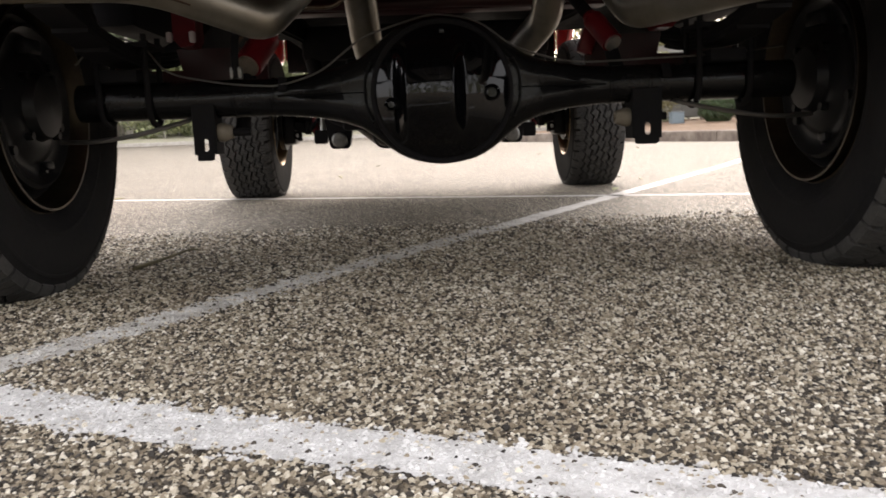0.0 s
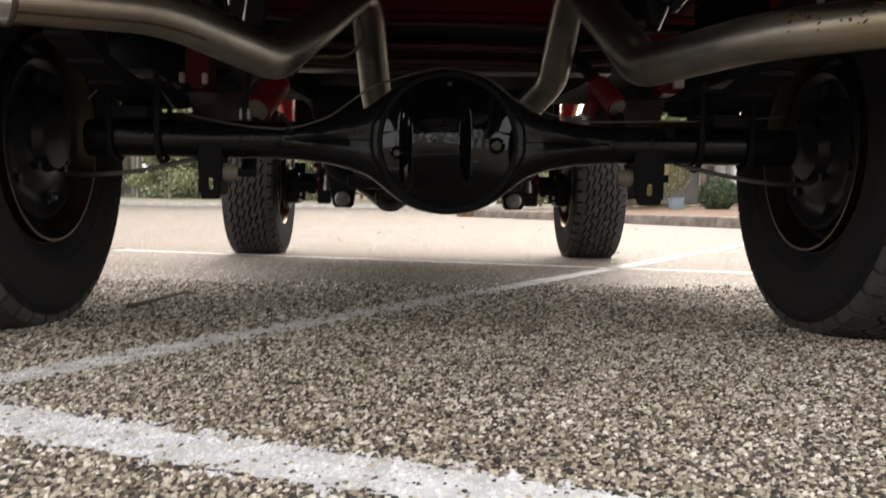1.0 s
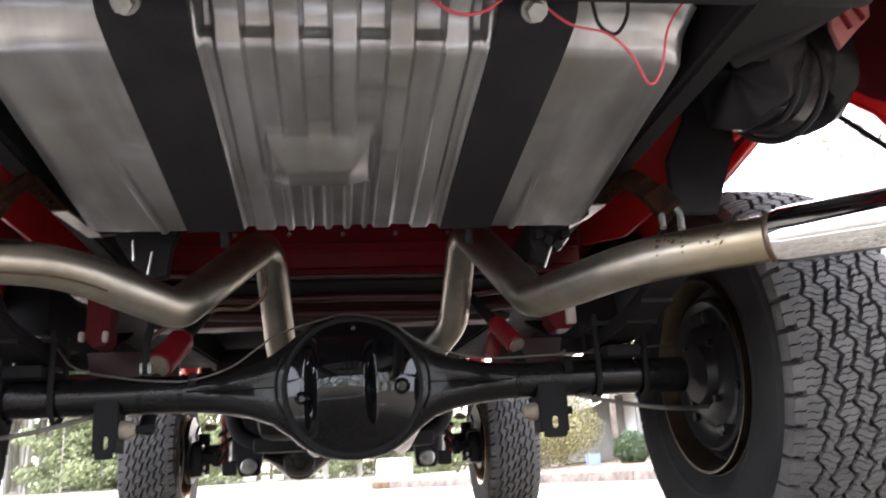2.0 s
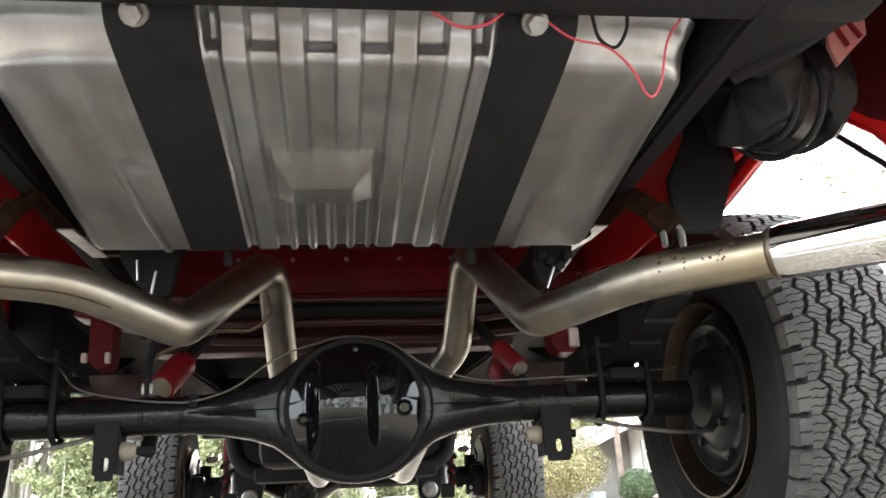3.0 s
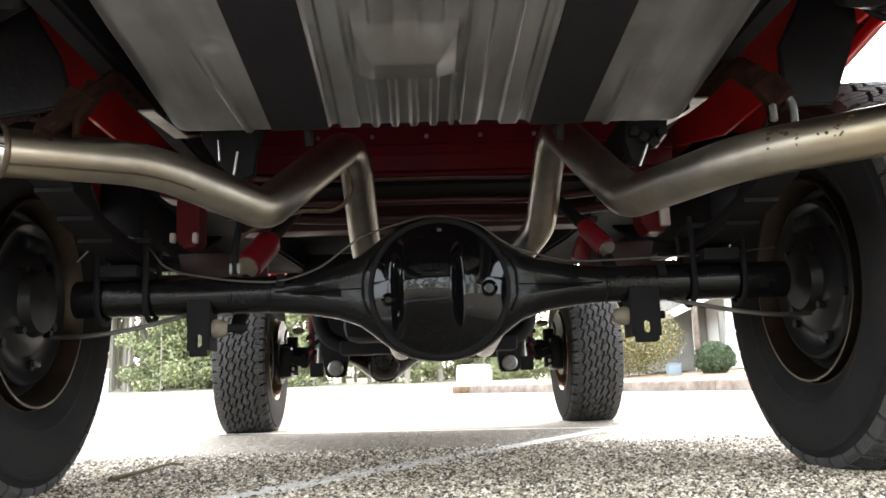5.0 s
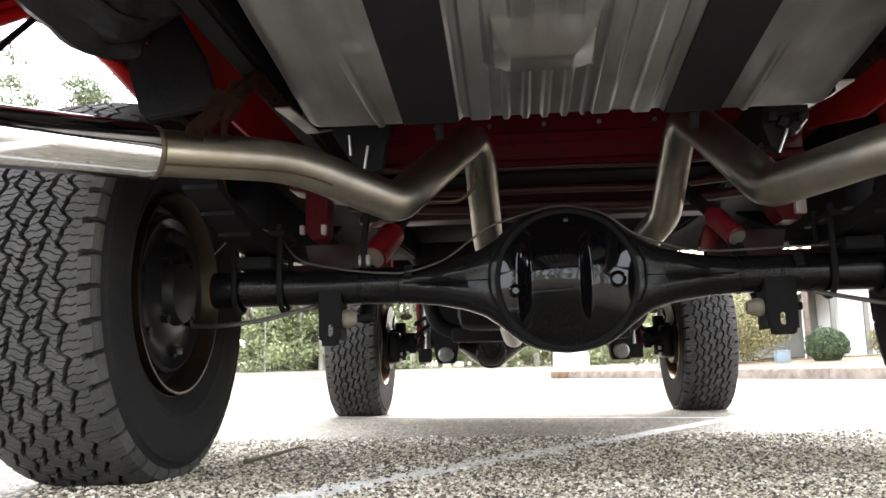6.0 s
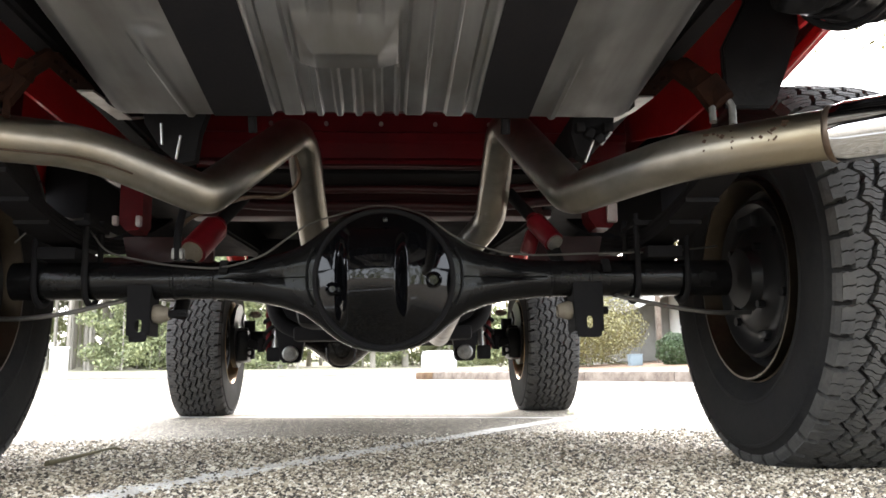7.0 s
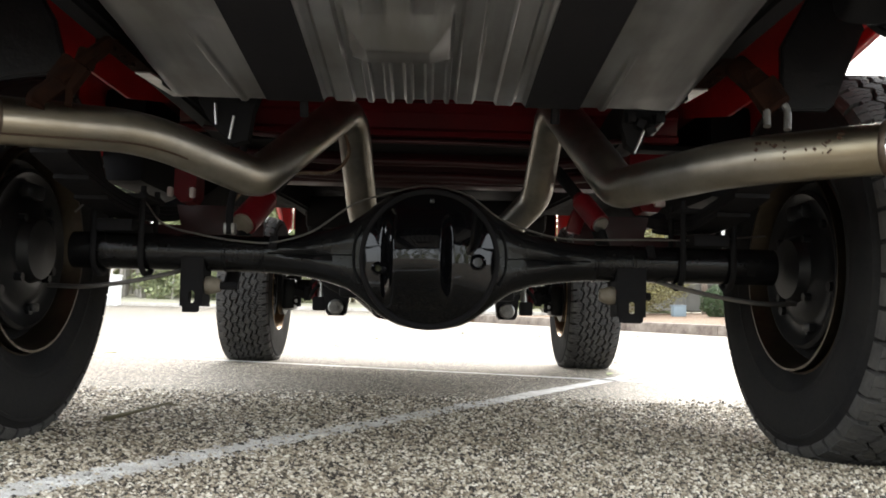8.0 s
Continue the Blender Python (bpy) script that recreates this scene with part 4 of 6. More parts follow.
def build_tank():
    bm = bmesh.new()
    # finer rows along the profile
    rows, base = [], TANK_PROFILE
    for a, b in zip(base, base[1:]):
        n = max(1, int((b - a).length / 0.005))
        rows += [a + (b - a) * (k / n) for k in range(n)]
    rows.append(base[-1])
    cols = []
    n = 520
    for i in range(n + 1):
        cols.append(TANK_X0 + (TANK_X1 - TANK_X0) * i / n)
    fr = frame_along(rows)
    grid = []
    mid = Vector((0, -0.58, 0.72))
    for x in cols:
        line = []
        for p, t, _, _ in fr:
            nrm = Vector((0, t.z, -t.y))
            if nrm.dot(mid - p) < 0:
                nrm = -nrm
            e = min(x - TANK_X0, TANK_X1 - x)
            r, c = 0.030, 0.075
            inset = r - math.sqrt(max(0, r * r - (r - min(e, r)) ** 2))
            turn = (c - math.sqrt(max(0, c * c - (c - min(e, c)) ** 2))) * smoothstep(-0.76, -0.86, p.y)
            line.append(bm.verts.new(Vector((x, p.y + turn, p.z)) + nrm * (inset + rib_depth(x, p.y))))
        grid.append(line)
    for a, b in zip(grid, grid[1:]):
        for k in range(len(rows) - 1):
            bm.faces.new((a[k], a[k + 1], b[k + 1], b[k]))
    for line in (grid[0], grid[-1]):
        bm.faces.new(line)
    bmesh.ops.recalc_face_normals(bm, faces=bm.faces)
    tank = part("fuel_tank", bm, M_TANK, truck, "dull silver ribbed metal fuel tank held by two straps")
    for x0, x1 in ((-0.270, -0.176), (0.160, 0.250)):
        bm = bmesh.new()
        path = bent([(0, -0.285, 0.74), (0, -0.290, 0.590), (0, -0.842, 0.643), (0, -0.920, 0.656), (0, -0.935, 0.72)], 0.03, 8)
        rings = []
        for p, t, _, _ in frame_along(path):
            nrm = Vector((0, t.z, -t.y))
            rings.append([bm.verts.new((x, p.y + nrm.y * o, p.z + nrm.z * o)) for x, o in ((x0, 0), (x1, 0), (x1, 0.005), (x0, 0.005))])
        for a, b in zip(rings, rings[1:]):
            for k in range(4):
                bm.faces.new((a[k], a[(k + 1) % 4], b[(k + 1) % 4], b[k]))
        bmesh.ops.recalc_face_normals(bm, faces=bm.faces)
        strap = part("tank_strap", bm, M_STRAP, tank, "wide black tank strap")
        bm = bmesh.new()
        xm = (x0 + x1) / 2 - 0.01
        rod(bm, (xm, -0.930, 0.655), (xm, -0.946, 0.640), 0.011, 6)
        rod(bm, (xm, -0.928, 0.657), (xm, -0.934, 0.651), 0.015, 16)
        part("bolt", bm, M_ZINC, strap, "zinc-plated bolt head")
        bm = bmesh.new()
        rod(bm, (xm + 0.02, -0.285, 0.60), (xm + 0.02, -0.275, 0.575), 0.008, 6)
        part("nut", bm, M_FRAME, strap)
    # flange screws and the red wire in front of the tank
    bm = bmesh.new()
    sweep(bm, curve_through([(0.20, -0.93, 0.665), (0.24, -0.915, 0.645), (0.285, -0.905, 0.640), (0.315, -0.895, 0.618), (0.335, -0.885, 0.588), (0.352, -0.885, 0.605), (0.358, -0.905, 0.648), (0.372, -0.93, 0.672)], 8), 0.0015, 8)
    part("wire", bm, M_WIRE, tank, "thin red wire looping down")
    bm = bmesh.new()
    sweep(bm, curve_through([(0.08, -0.935, 0.662), (0.11, -0.928, 0.648), (0.14, -0.93, 0.650), (0.165, -0.94, 0.665)], 8), 0.0019, 8)
    part("wire", bm, M_WIRE, tank, "thin red wire looping down")
    bm = bmesh.new()
    sweep(bm, curve_through([(0.262, -0.93, 0.668), (0.275, -0.91, 0.648), (0.295, -0.905, 0.640), (0.305, -0.92, 0.655), (0.30, -0.94, 0.675)], 8), 0.0022, 8)
    part("wire", bm, M_FRAME, tank, "thin black wire")


build_tank()


# chassis
def rail_outline(y):
    """Bottom of the frame rail along the truck."""
    return 0.655 - 0.055 * smoothstep(0.25, 0.75, y)


def build_chassis():
    for s in (-1, 1):
        bm = bmesh.new()
        ys = [-1.0, -0.6, -0.3, 0.0, 0.2, 0.35, 0.5, 0.65, 0.8, 1.2, 1.8, 2.4, 2.85]
        x0, x1 = (0.438, 0.482) if s > 0 else (-0.524, -0.479)
        rings = []
        for y in ys:
            z = rail_outline(y)
            pull = -s * 0.07 * smoothstep(0.5, 1.4, y)
            rings.append([bm.verts.new(v) for v in ((x0 + pull, y, z), (x1 + pull, y, z), (x1 + pull, y, z + 0.105), (x0 + pull, y, z + 0.105))])
        for a, b in zip(rings, rings[1:]):
            for k in range(4):
                bm.faces.new((a[k], a[(k + 1) % 4], b[(k + 1) % 4], b[k]))
        bm.faces.new(rings[0])
        bm.faces.new(rings[-1])
        bmesh.ops.recalc_face_normals(bm, faces=bm.faces)
        bmesh.ops.bevel(bm, geom=[e for e in bm.edges if abs((e.verts[0].co - e.verts[1].co).normalized().y) > 0.9], offset=0.008, segments=2, affect="EDGES")
        rail = part("frame_rail", bm, M_FRAME, truck, "satin black box-section frame rail")
        # leaf spring
        xc = -0.602 if s < 0 else 0.557
        for i in range(4):
            bm = bmesh.new()
            half = 0.66 - 0.13 * i
            pts = []
            for k in range(17):
                y = -half * 0.68 + 1.68 * half * k / 16
                pts.append((xc, y, AXLE_Z + 0.093 - 0.0085 * i + 0.150 * (y / 0.66) ** 2))
            rings = []
            for p in pts:
                w = 0.030
                rings.append([bm.verts.new((p[0] + dx, p[1], p[2] + dz)) for dx, dz in ((-w, 0), (w, 0), (w, 0.0075), (-w, 0.0075))])
            for a, b in zip(rings, rings[1:]):
                for k in range(4):
                    bm.faces.new((a[k], a[(k + 1) % 4], b[(k + 1) % 4], b[k]))
            bm.faces.new(rings[0])
            bm.faces.new(rings[-1])
            bmesh.ops.recalc_face_normals(bm, faces=bm.faces)
            part("spring_leaf", bm, M_FRAME, rail)
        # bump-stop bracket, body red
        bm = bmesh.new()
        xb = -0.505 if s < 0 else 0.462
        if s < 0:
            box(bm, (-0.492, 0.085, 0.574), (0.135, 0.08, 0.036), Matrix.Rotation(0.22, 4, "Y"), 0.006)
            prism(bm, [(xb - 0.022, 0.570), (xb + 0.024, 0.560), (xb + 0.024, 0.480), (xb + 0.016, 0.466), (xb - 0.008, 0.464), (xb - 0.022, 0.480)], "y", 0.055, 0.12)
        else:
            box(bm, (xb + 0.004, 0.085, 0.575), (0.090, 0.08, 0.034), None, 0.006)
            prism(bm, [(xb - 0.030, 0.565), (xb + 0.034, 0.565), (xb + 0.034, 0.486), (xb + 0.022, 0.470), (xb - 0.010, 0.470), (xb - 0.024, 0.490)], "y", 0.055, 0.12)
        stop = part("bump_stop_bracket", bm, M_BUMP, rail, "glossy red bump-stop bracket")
        # pale pads stand in for the sky's reflection on the bracket
        for x0, x1, z0, z1 in (((-0.538, -0.527, 0.474, 0.494), (-0.492, -0.481, 0.472, 0.494)) if s < 0 else ((0.474, 0.496, 0.480, 0.522),)):
            bm = bmesh.new()
            box(bm, ((x0 + x1) / 2, 0.050, (z0 + z1) / 2), (x1 - x0, 0.016, z1 - z0), None, 0.004)
            part("bump_pad", bm, M_SKY_GLINT, stop, "pale pad painted as a sky reflection")
        # shock absorber: red boot over a dark body
        bm = bmesh.new()
        if s < 0:
            lo, hi, br = Vector((-0.388, 0.095, 0.428)), Vector((-0.352, 0.175, 0.500)), 0.029
        else:
            lo, hi, br = Vector((0.374, 0.120, 0.450)), Vector((0.338, 0.180, 0.514)), 0.0225
        pts = [lo + (hi - lo) * (k / 24) for k in range(25)]
        sweep(bm, pts, lambda q: br * (1 - 0.35 * smoothstep(0.80, 1.0, q)) + 0.0006 * math.sin(q * 70), 24)
        shock = part("shock_absorber", bm, M_SHOCK, truck, "shock absorber in a ribbed red boot")
        bm = bmesh.new()
        rod(bm, lo - (hi - lo).normalized() * 0.006, lo + (hi - lo) * 0.02, br * 0.80, 24)
        part("boot_end", bm, M_BUSH if s < 0 else M_STEEL, shock, "pale cup at the boot's end")
        if s > 0:
            bm = bmesh.new()
            box(bm, (0.338, 0.21, 0.462), (0.034, 0.03, 0.056), Matrix.Rotation(0.3, 4, "Y"), 0.008)
            part("bracket_tab", bm, M_SHOCK, shock, "red tab beside the boot")
        bm = bmesh.new()
        low = Vector((s * 0.405, 0.07, 0.272))
        rod(bm, low + Vector((0, 0, 0.02)), lo + Vector((0, 0.03, 0)), 0.015, 18)
        part("shock_body", bm, M_FRAME, shock, "black shock body")
        bm = bmesh.new()
        rod(bm, hi, hi + (hi - lo) * 1.1, 0.014, 12)
        part("shock_rod", bm, M_FRAME, shock)
        bm = bmesh.new()
        lathe(bm, [(0.006, -0.010), (0.012, -0.010), (0.017, 0.004), (0.019, 0.012), (0.017, 0.020), (0.006, 0.020)] if s > 0 else [(0.006, 0.010), (0.012, 0.010), (0.017, -0.004), (0.019, -0.012), (0.017, -0.020), (0.006, -0.020)], "x", 22, (0.359 if s > 0 else -0.415, -0.010, 0.291), closed=True)
        part("bushing", bm, M_BUSH, shock, "cream rubber bushing")
        bm = bmesh.new()
        rod(bm, (s * 0.37, -0.012, 0.291), (s * 0.45, -0.012, 0.291), 0.008, 8)
        part("bolt", bm, M_FRAME, shock)
    # hose brackets in front of the tank
    for s in (-1, 1):
        bm = bmesh.new()
        if s < 0:
            prism(bm, [(-0.420, 0.655), (-0.415, 0.615), (-0.388, 0.572), (-0.352, 0.540), (-0.325, 0.548), (-0.318, 0.600), (-0.300, 0.655)], "y", -0.195, -0.165)
        else:
            prism(bm, [(0.350, 0.655), (0.342, 0.590), (0.352, 0.552), (0.372, 0.540), (0.386, 0.578), (0.418, 0.600), (0.425, 0.655)], "y", -0.225, -0.195)
            for k in range(4):
                box(bm, (0.356 + 0.017 * k, -0.232, 0.600 - 0.011 * (k % 3)), (0.016, 0.02, 0.018), Matrix.Rotation(0.5 * k, 4, "Y"), 0.004)
        bracket = part("hose_bracket", bm, M_FRAME, truck, "black hose bracket in front of the tank")
        for a, c in ((((-0.384, -0.200, 0.612), (-0.381, -0.200, 0.574)), ((-0.350, -0.200, 0.590), (-0.356, -0.200, 0.548))) if s < 0 else (((0.362, -0.236, 0.536), (0.379, -0.236, 0.577)), ((0.392, -0.236, 0.568), (0.412, -0.236, 0.592)))):
            bm = bmesh.new()
            rod(bm, a, c, 0.0024, 8)
            part("bright_rod", bm, M_STEEL, bracket, "bright steel rod")
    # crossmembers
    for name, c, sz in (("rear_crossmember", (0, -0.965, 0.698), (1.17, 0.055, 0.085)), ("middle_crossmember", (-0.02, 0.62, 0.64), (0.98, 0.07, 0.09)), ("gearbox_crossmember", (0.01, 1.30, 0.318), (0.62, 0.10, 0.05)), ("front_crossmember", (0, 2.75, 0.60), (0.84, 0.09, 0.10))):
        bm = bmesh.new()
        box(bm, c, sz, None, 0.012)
        part(name, bm, M_DARK_RED if name == "middle_crossmember" else M_FRAME, truck)
    bm = bmesh.new()
    box(bm, (0, -1.005, 0.690), (1.19, 0.02, 0.03), None, 0.006)
    part("crossmember_lip", bm, M_FRAME, truck)
    # gussets between rear crossmember and rails
    for s in (-1, 1):
        bm = bmesh.new()
        prism(bm, [(s * 0.44, -0.80), (s * 0.53, -0.80), (s * 0.58, -0.955), (s * 0.44, -0.955)], "z", 0.664, 0.670)
        part("gusset_plate", bm, M_FRAME, truck)
        bm = bmesh.new()
        sweep(bm, bent([(s * 0.585, -0.97, 0.70), (s * 0.555, -0.90, 0.678), (s * 0.49, -0.80, 0.670)], 0.03), 0.016, 10)
        part("diagonal_brace", bm, M_FRAME, truck)
        # gearbox crossmember legs, up to the rails
        bm = bmesh.new()
        sweep(bm, bent([(s * 0.27, 1.30, 0.32), (s * 0.36, 1.30, 0.36), (s * 0.41, 1.30, 0.61)], 0.05), 0.028, 12)
        part("crossmember_leg", bm, M_FRAME, truck)
    # gearbox and transfer case above it
    bm = bmesh.new()
    box(bm, (0.0, 1.30, 0.60), (0.86, 0.06, 0.12), None, 0.02)
    part("skid_crossmember", bm, M_FRAME, truck)
    bm = bmesh.new()
    box(bm, (0.0, 1.15, 0.46), (0.30, 0.46, 0.22), None, 0.05)
    box(bm, (-0.16, 1.0, 0.42), (0.20, 0.22, 0.20), None, 0.04)
    part("transfer_case", bm, M_FRAME, truck)
    bm = bmesh.new()
    box(bm, (0.0, 1.95, 0.58), (0.34, 0.7, 0.34), None, 0.06)
    part("engine_sump", bm, M_FRAME, truck)
    bm = bmesh.new()
    rod(bm, (-0.02, 0.09, AXLE_Z + 0.01), (-0.05, 0.95, 0.45), 0.032, 18)
    rod(bm, (0.0, 0.04, AXLE_Z), (-0.02, 0.14, AXLE_Z + 0.012), 0.052, 18)
    part("propeller_shaft", bm, M_FRAME, truck)
    bm = bmesh.new()
    rod(bm, (-0.17, 0.92, 0.42), (-0.15, 2.20, 0.37), 0.026, 16)
    part("front_propeller_shaft", bm, M_FRAME, truck)
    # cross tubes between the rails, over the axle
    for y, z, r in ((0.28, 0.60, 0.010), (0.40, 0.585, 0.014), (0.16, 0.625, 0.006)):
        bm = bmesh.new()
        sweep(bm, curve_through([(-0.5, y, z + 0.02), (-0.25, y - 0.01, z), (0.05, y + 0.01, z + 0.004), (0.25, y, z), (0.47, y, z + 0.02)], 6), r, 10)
        part("cross_tube", bm, M_DARK_RED, truck, "dark red cross tube")


build_chassis()


# front axle and steering
def build_front_axle():
    y, z = FRONT_Y, 0.350
    bm = bmesh.new()
    sweep(bm, [(-0.66, y, z), (0.66, y, z)], 0.036, 24)
    axle = part("front_axle", bm, M_FRAME, truck, "satin black front axle")
    bm = bmesh.new()
    rings = []
    for k in range(21):
        x = -0.345 + 0.345 * k / 20
        e = math.sin(math.pi * k / 20)
        r = 0.036 + 0.082 * e**1.5
        rings.append([bm.verts.new((x, y - 0.03 * e + r * 0.9 * math.cos(a), z - 0.008 * e + r * math.sin(a) * (1.15 if math.sin(a) < 0 else 0.9))) for a in (2 * math.pi * j / 24 for j in range(24))])
    for a, b in zip(rings, rings[1:]):
        for j in range(24):
            bm.faces.new((a[j], a[(j + 1) % 24], b[(j + 1) % 24], b[j]))
    bmesh.ops.recalc_face_normals(bm, faces=bm.faces)
    nose = part("front_differential", bm, M_AXLE, axle, "black front differential housing")
    bm = bmesh.new()
    ring = [(-0.232, 2.215, 0.345), (-0.236, 2.200, 0.30), (-0.232, 2.200, 0.250), (-0.212, 2.212, 0.220), (-0.173, 2.218, 0.211), (-0.134, 2.212, 0.220), (-0.114, 2.200, 0.250), (-0.110, 2.200, 0.30), (-0.114, 2.215, 0.345)]
    sweep(bm, curve_through(ring, 6), 0.0055, 8)
    part("cover_rib", bm, M_AXLE, nose)
    for s in (-1, 1):
        # radius arm, with the bolt at its rear end
        bm = bmesh.new()
        rings = []
        for k in range(9):
            q = k / 8
            c = Vector((s * (0.34 + 0.03 * q), 1.62 + (y - 0.05 - 1.62) * q, 0.275 + (z - 0.275) * q))
            w, h = 0.020, 0.032 + 0.012 * q
            rings.append([bm.verts.new((c.x + dx * w, c.y, c.z + dz * h)) for dx, dz in ((-1, -1), (1, -1), (1, 1), (-1, 1))])
        for a, b in zip(rings, rings[1:]):
            for j in range(4):
                bm.faces.new((a[j], a[(j + 1) % 4], b[(j + 1) % 4], b[j]))
        bm.faces.new(rings[0])
        bm.faces.new(rings[-1])
        bmesh.ops.recalc_face_normals(bm, faces=bm.faces)
        part("radius_arm", bm, M_FRAME, axle)
        bm = bmesh.new()
        xb, hw = (0.328, 0.062) if s > 0 else (-0.342, 0.076)
        prism(bm, [(xb - hw, 0.46), (xb - hw, 0.58), (xb + hw, 0.58), (xb + hw, 0.46), (xb + 0.040, 0.236), (xb + 0.030, 0.224), (xb - 0.028, 0.224), (xb - 0.038, 0.236)], "y", 1.585, 1.640)
        br = part("radius_arm_bracket", bm, M_FRAME, truck, "black radius-arm drop bracket")
        bm = bmesh.new()
        lathe(bm, [(0.0, 1.566), (0.024, 1.567), (0.030, 1.572), (0.030, 1.586)], "y", 24, (xb, 0, 0.258))
        lathe(bm, [(0.0, 1.558), (0.010, 1.558), (0.010, 1.568)], "y", 6, (xb, 0, 0.258))
        part("bolt", bm, M_ZINC, br, "zinc washer and bolt")
        # coil spring
        bm = bmesh.new()
        pts = [(s * 0.40 + 0.062 * math.cos(a), y + 0.062 * math.sin(a), 0.395 + 0.036 * a / 6.283) for a in (0.26 * k for k in range(175))]
        sweep(bm, pts, 0.0085, 8)
        part("coil_spring", bm, M_FRAME, axle)
        # knuckle and brake
        bm = bmesh.new()
        rod(bm, (s * 0.60, y, 0.255), (s * 0.60, y, 0.435), 0.026, 14)
        box(bm, (s * 0.625, y - 0.01, 0.345), (0.070, 0.09, 0.115), Matrix.Rotation(s * 0.15, 4, "Y"), 0.024)
        box(bm, (s * 0.565, y - 0.05, 0.318), (0.070, 0.09, 0.040), Matrix.Rotation(-s * 0.35, 4, "Y"), 0.012)
        rod(bm, (s * 0.535, y - 0.09, 0.285), (s * 0.535, y - 0.09, 0.345), 0.016, 12)
        lathe(bm, [(0.010, -0.008), (0.020, -0.008), (0.020, 0.008), (0.010, 0.008)], "y", 18, (s * 0.585, y - 0.08, 0.282), closed=True)
        part("steering_knuckle", bm, M_FRAME, axle)
        bm = bmesh.new()
        lathe(bm, [(0.03, 0.012), (0.135, 0.012), (0.135, -0.010), (0.03, -0.010)], "x", 36, (s * 0.66, y, z), closed=True)
        part("brake_disc", bm, M_RIMIN, axle)
        bm = bmesh.new()
        yw, zw = WHEELBASE, AXLE_Z
        ring = [(yw + r * math.cos(radians(a)), zw + r * math.sin(radians(a))) for r, a in [(0.192, d) for d in range(-24, 157, 12)] + [(0.070, d) for d in range(156, -25, -12)]]
        prism(bm, ring, "x", s * 0.700, s * 0.716)
        box(bm, (s * 0.725, yw + 0.105, zw + 0.085), (0.075, 0.085, 0.130), Matrix.Rotation(0.7, 4, "X"), 0.018)
        box(bm, (s * 0.690, yw - 0.02, zw - 0.02), (0.10, 0.14, 0.16), None, 0.03)
        part("brake_caliper", bm, M_RIMIN, axle, "black brake caliper and dust shield", plan=False)
        # front shock: red with a silver sleeve
        bm = bmesh.new()
        rod(bm, (s * 0.497, y - 0.13, 0.285), (s * 0.500, y - 0.12, 0.54), 0.013, 14)
        sh = part("front_shock", bm, M_SHOCK, truck, "red front shock absorber")
        bm = bmesh.new()
        rod(bm, (s * 0.467, y - 0.13, 0.30), (s * 0.468, y - 0.10, 0.60), 0.019, 14)
        part("shock_sleeve", bm, M_STEEL, sh, "silver shock sleeve")
        bm = bmesh.new()
        box(bm, (s * 0.474, y - 0.13, 0.272), (0.062, 0.05, 0.066), None, 0.012)
        part("shock_foot", bm, M_FRAME, sh)
        bm = bmesh.new()
        lathe(bm, [(0.0, -0.016), (0.022, -0.012), (0.030, 0.0), (0.022, 0.012), (0.0, 0.016)], "z", 18, (s * 0.570, y - 0.03, 0.462))
        part("joint_cap", bm, M_BUSH, axle, "pale steering joint cap")
    bm = bmesh.new()
    rod(bm, (-0.58, y + 0.13, 0.33), (0.58, y + 0.13, 0.33), 0.016, 14)
    rod(bm, (0.50, y + 0.11, 0.36), (-0.34, y + 0.10, 0.52), 0.016, 14)
    part("steering_links", bm, M_FRAME, axle)
    for s in (-1, 1):
        bm = bmesh.new()
        for k in range(3):
            sweep(bm, curve_through([(s * 0.52, y - 0.10, 0.30 + 0.06 * k), (s * 0.50, y - 0.16, 0.33 + 0.05 * k), (s * (0.46 - 0.03 * k), y - 0.10, 0.40 + 0.05 * k), (s * 0.42, y, 0.60)], 6), 0.009, 8)
        part("brake_hose", bm, M_FRAME, axle)


build_front_axle()


# body
def arch(cy, r, cz, a0=180, a1=0, n=24):
    return [(cy + r * math.cos(radians(a0 + (a1 - a0) * k / n)), cz + r * math.sin(radians(a0 + (a1 - a0) * k / n))) for k in range(n + 1)]


REAR_ARCH = [(-0.630, 0.630), (-0.585, 0.690), (-0.505, 0.760), (-0.42, 0.797), (-0.32, 0.808), (-0.20, 0.803), (-0.08, 0.784), (0.04, 0.768), (0.16, 0.752), (0.28, 0.710), (0.38, 0.665), (0.46, 0.615)]


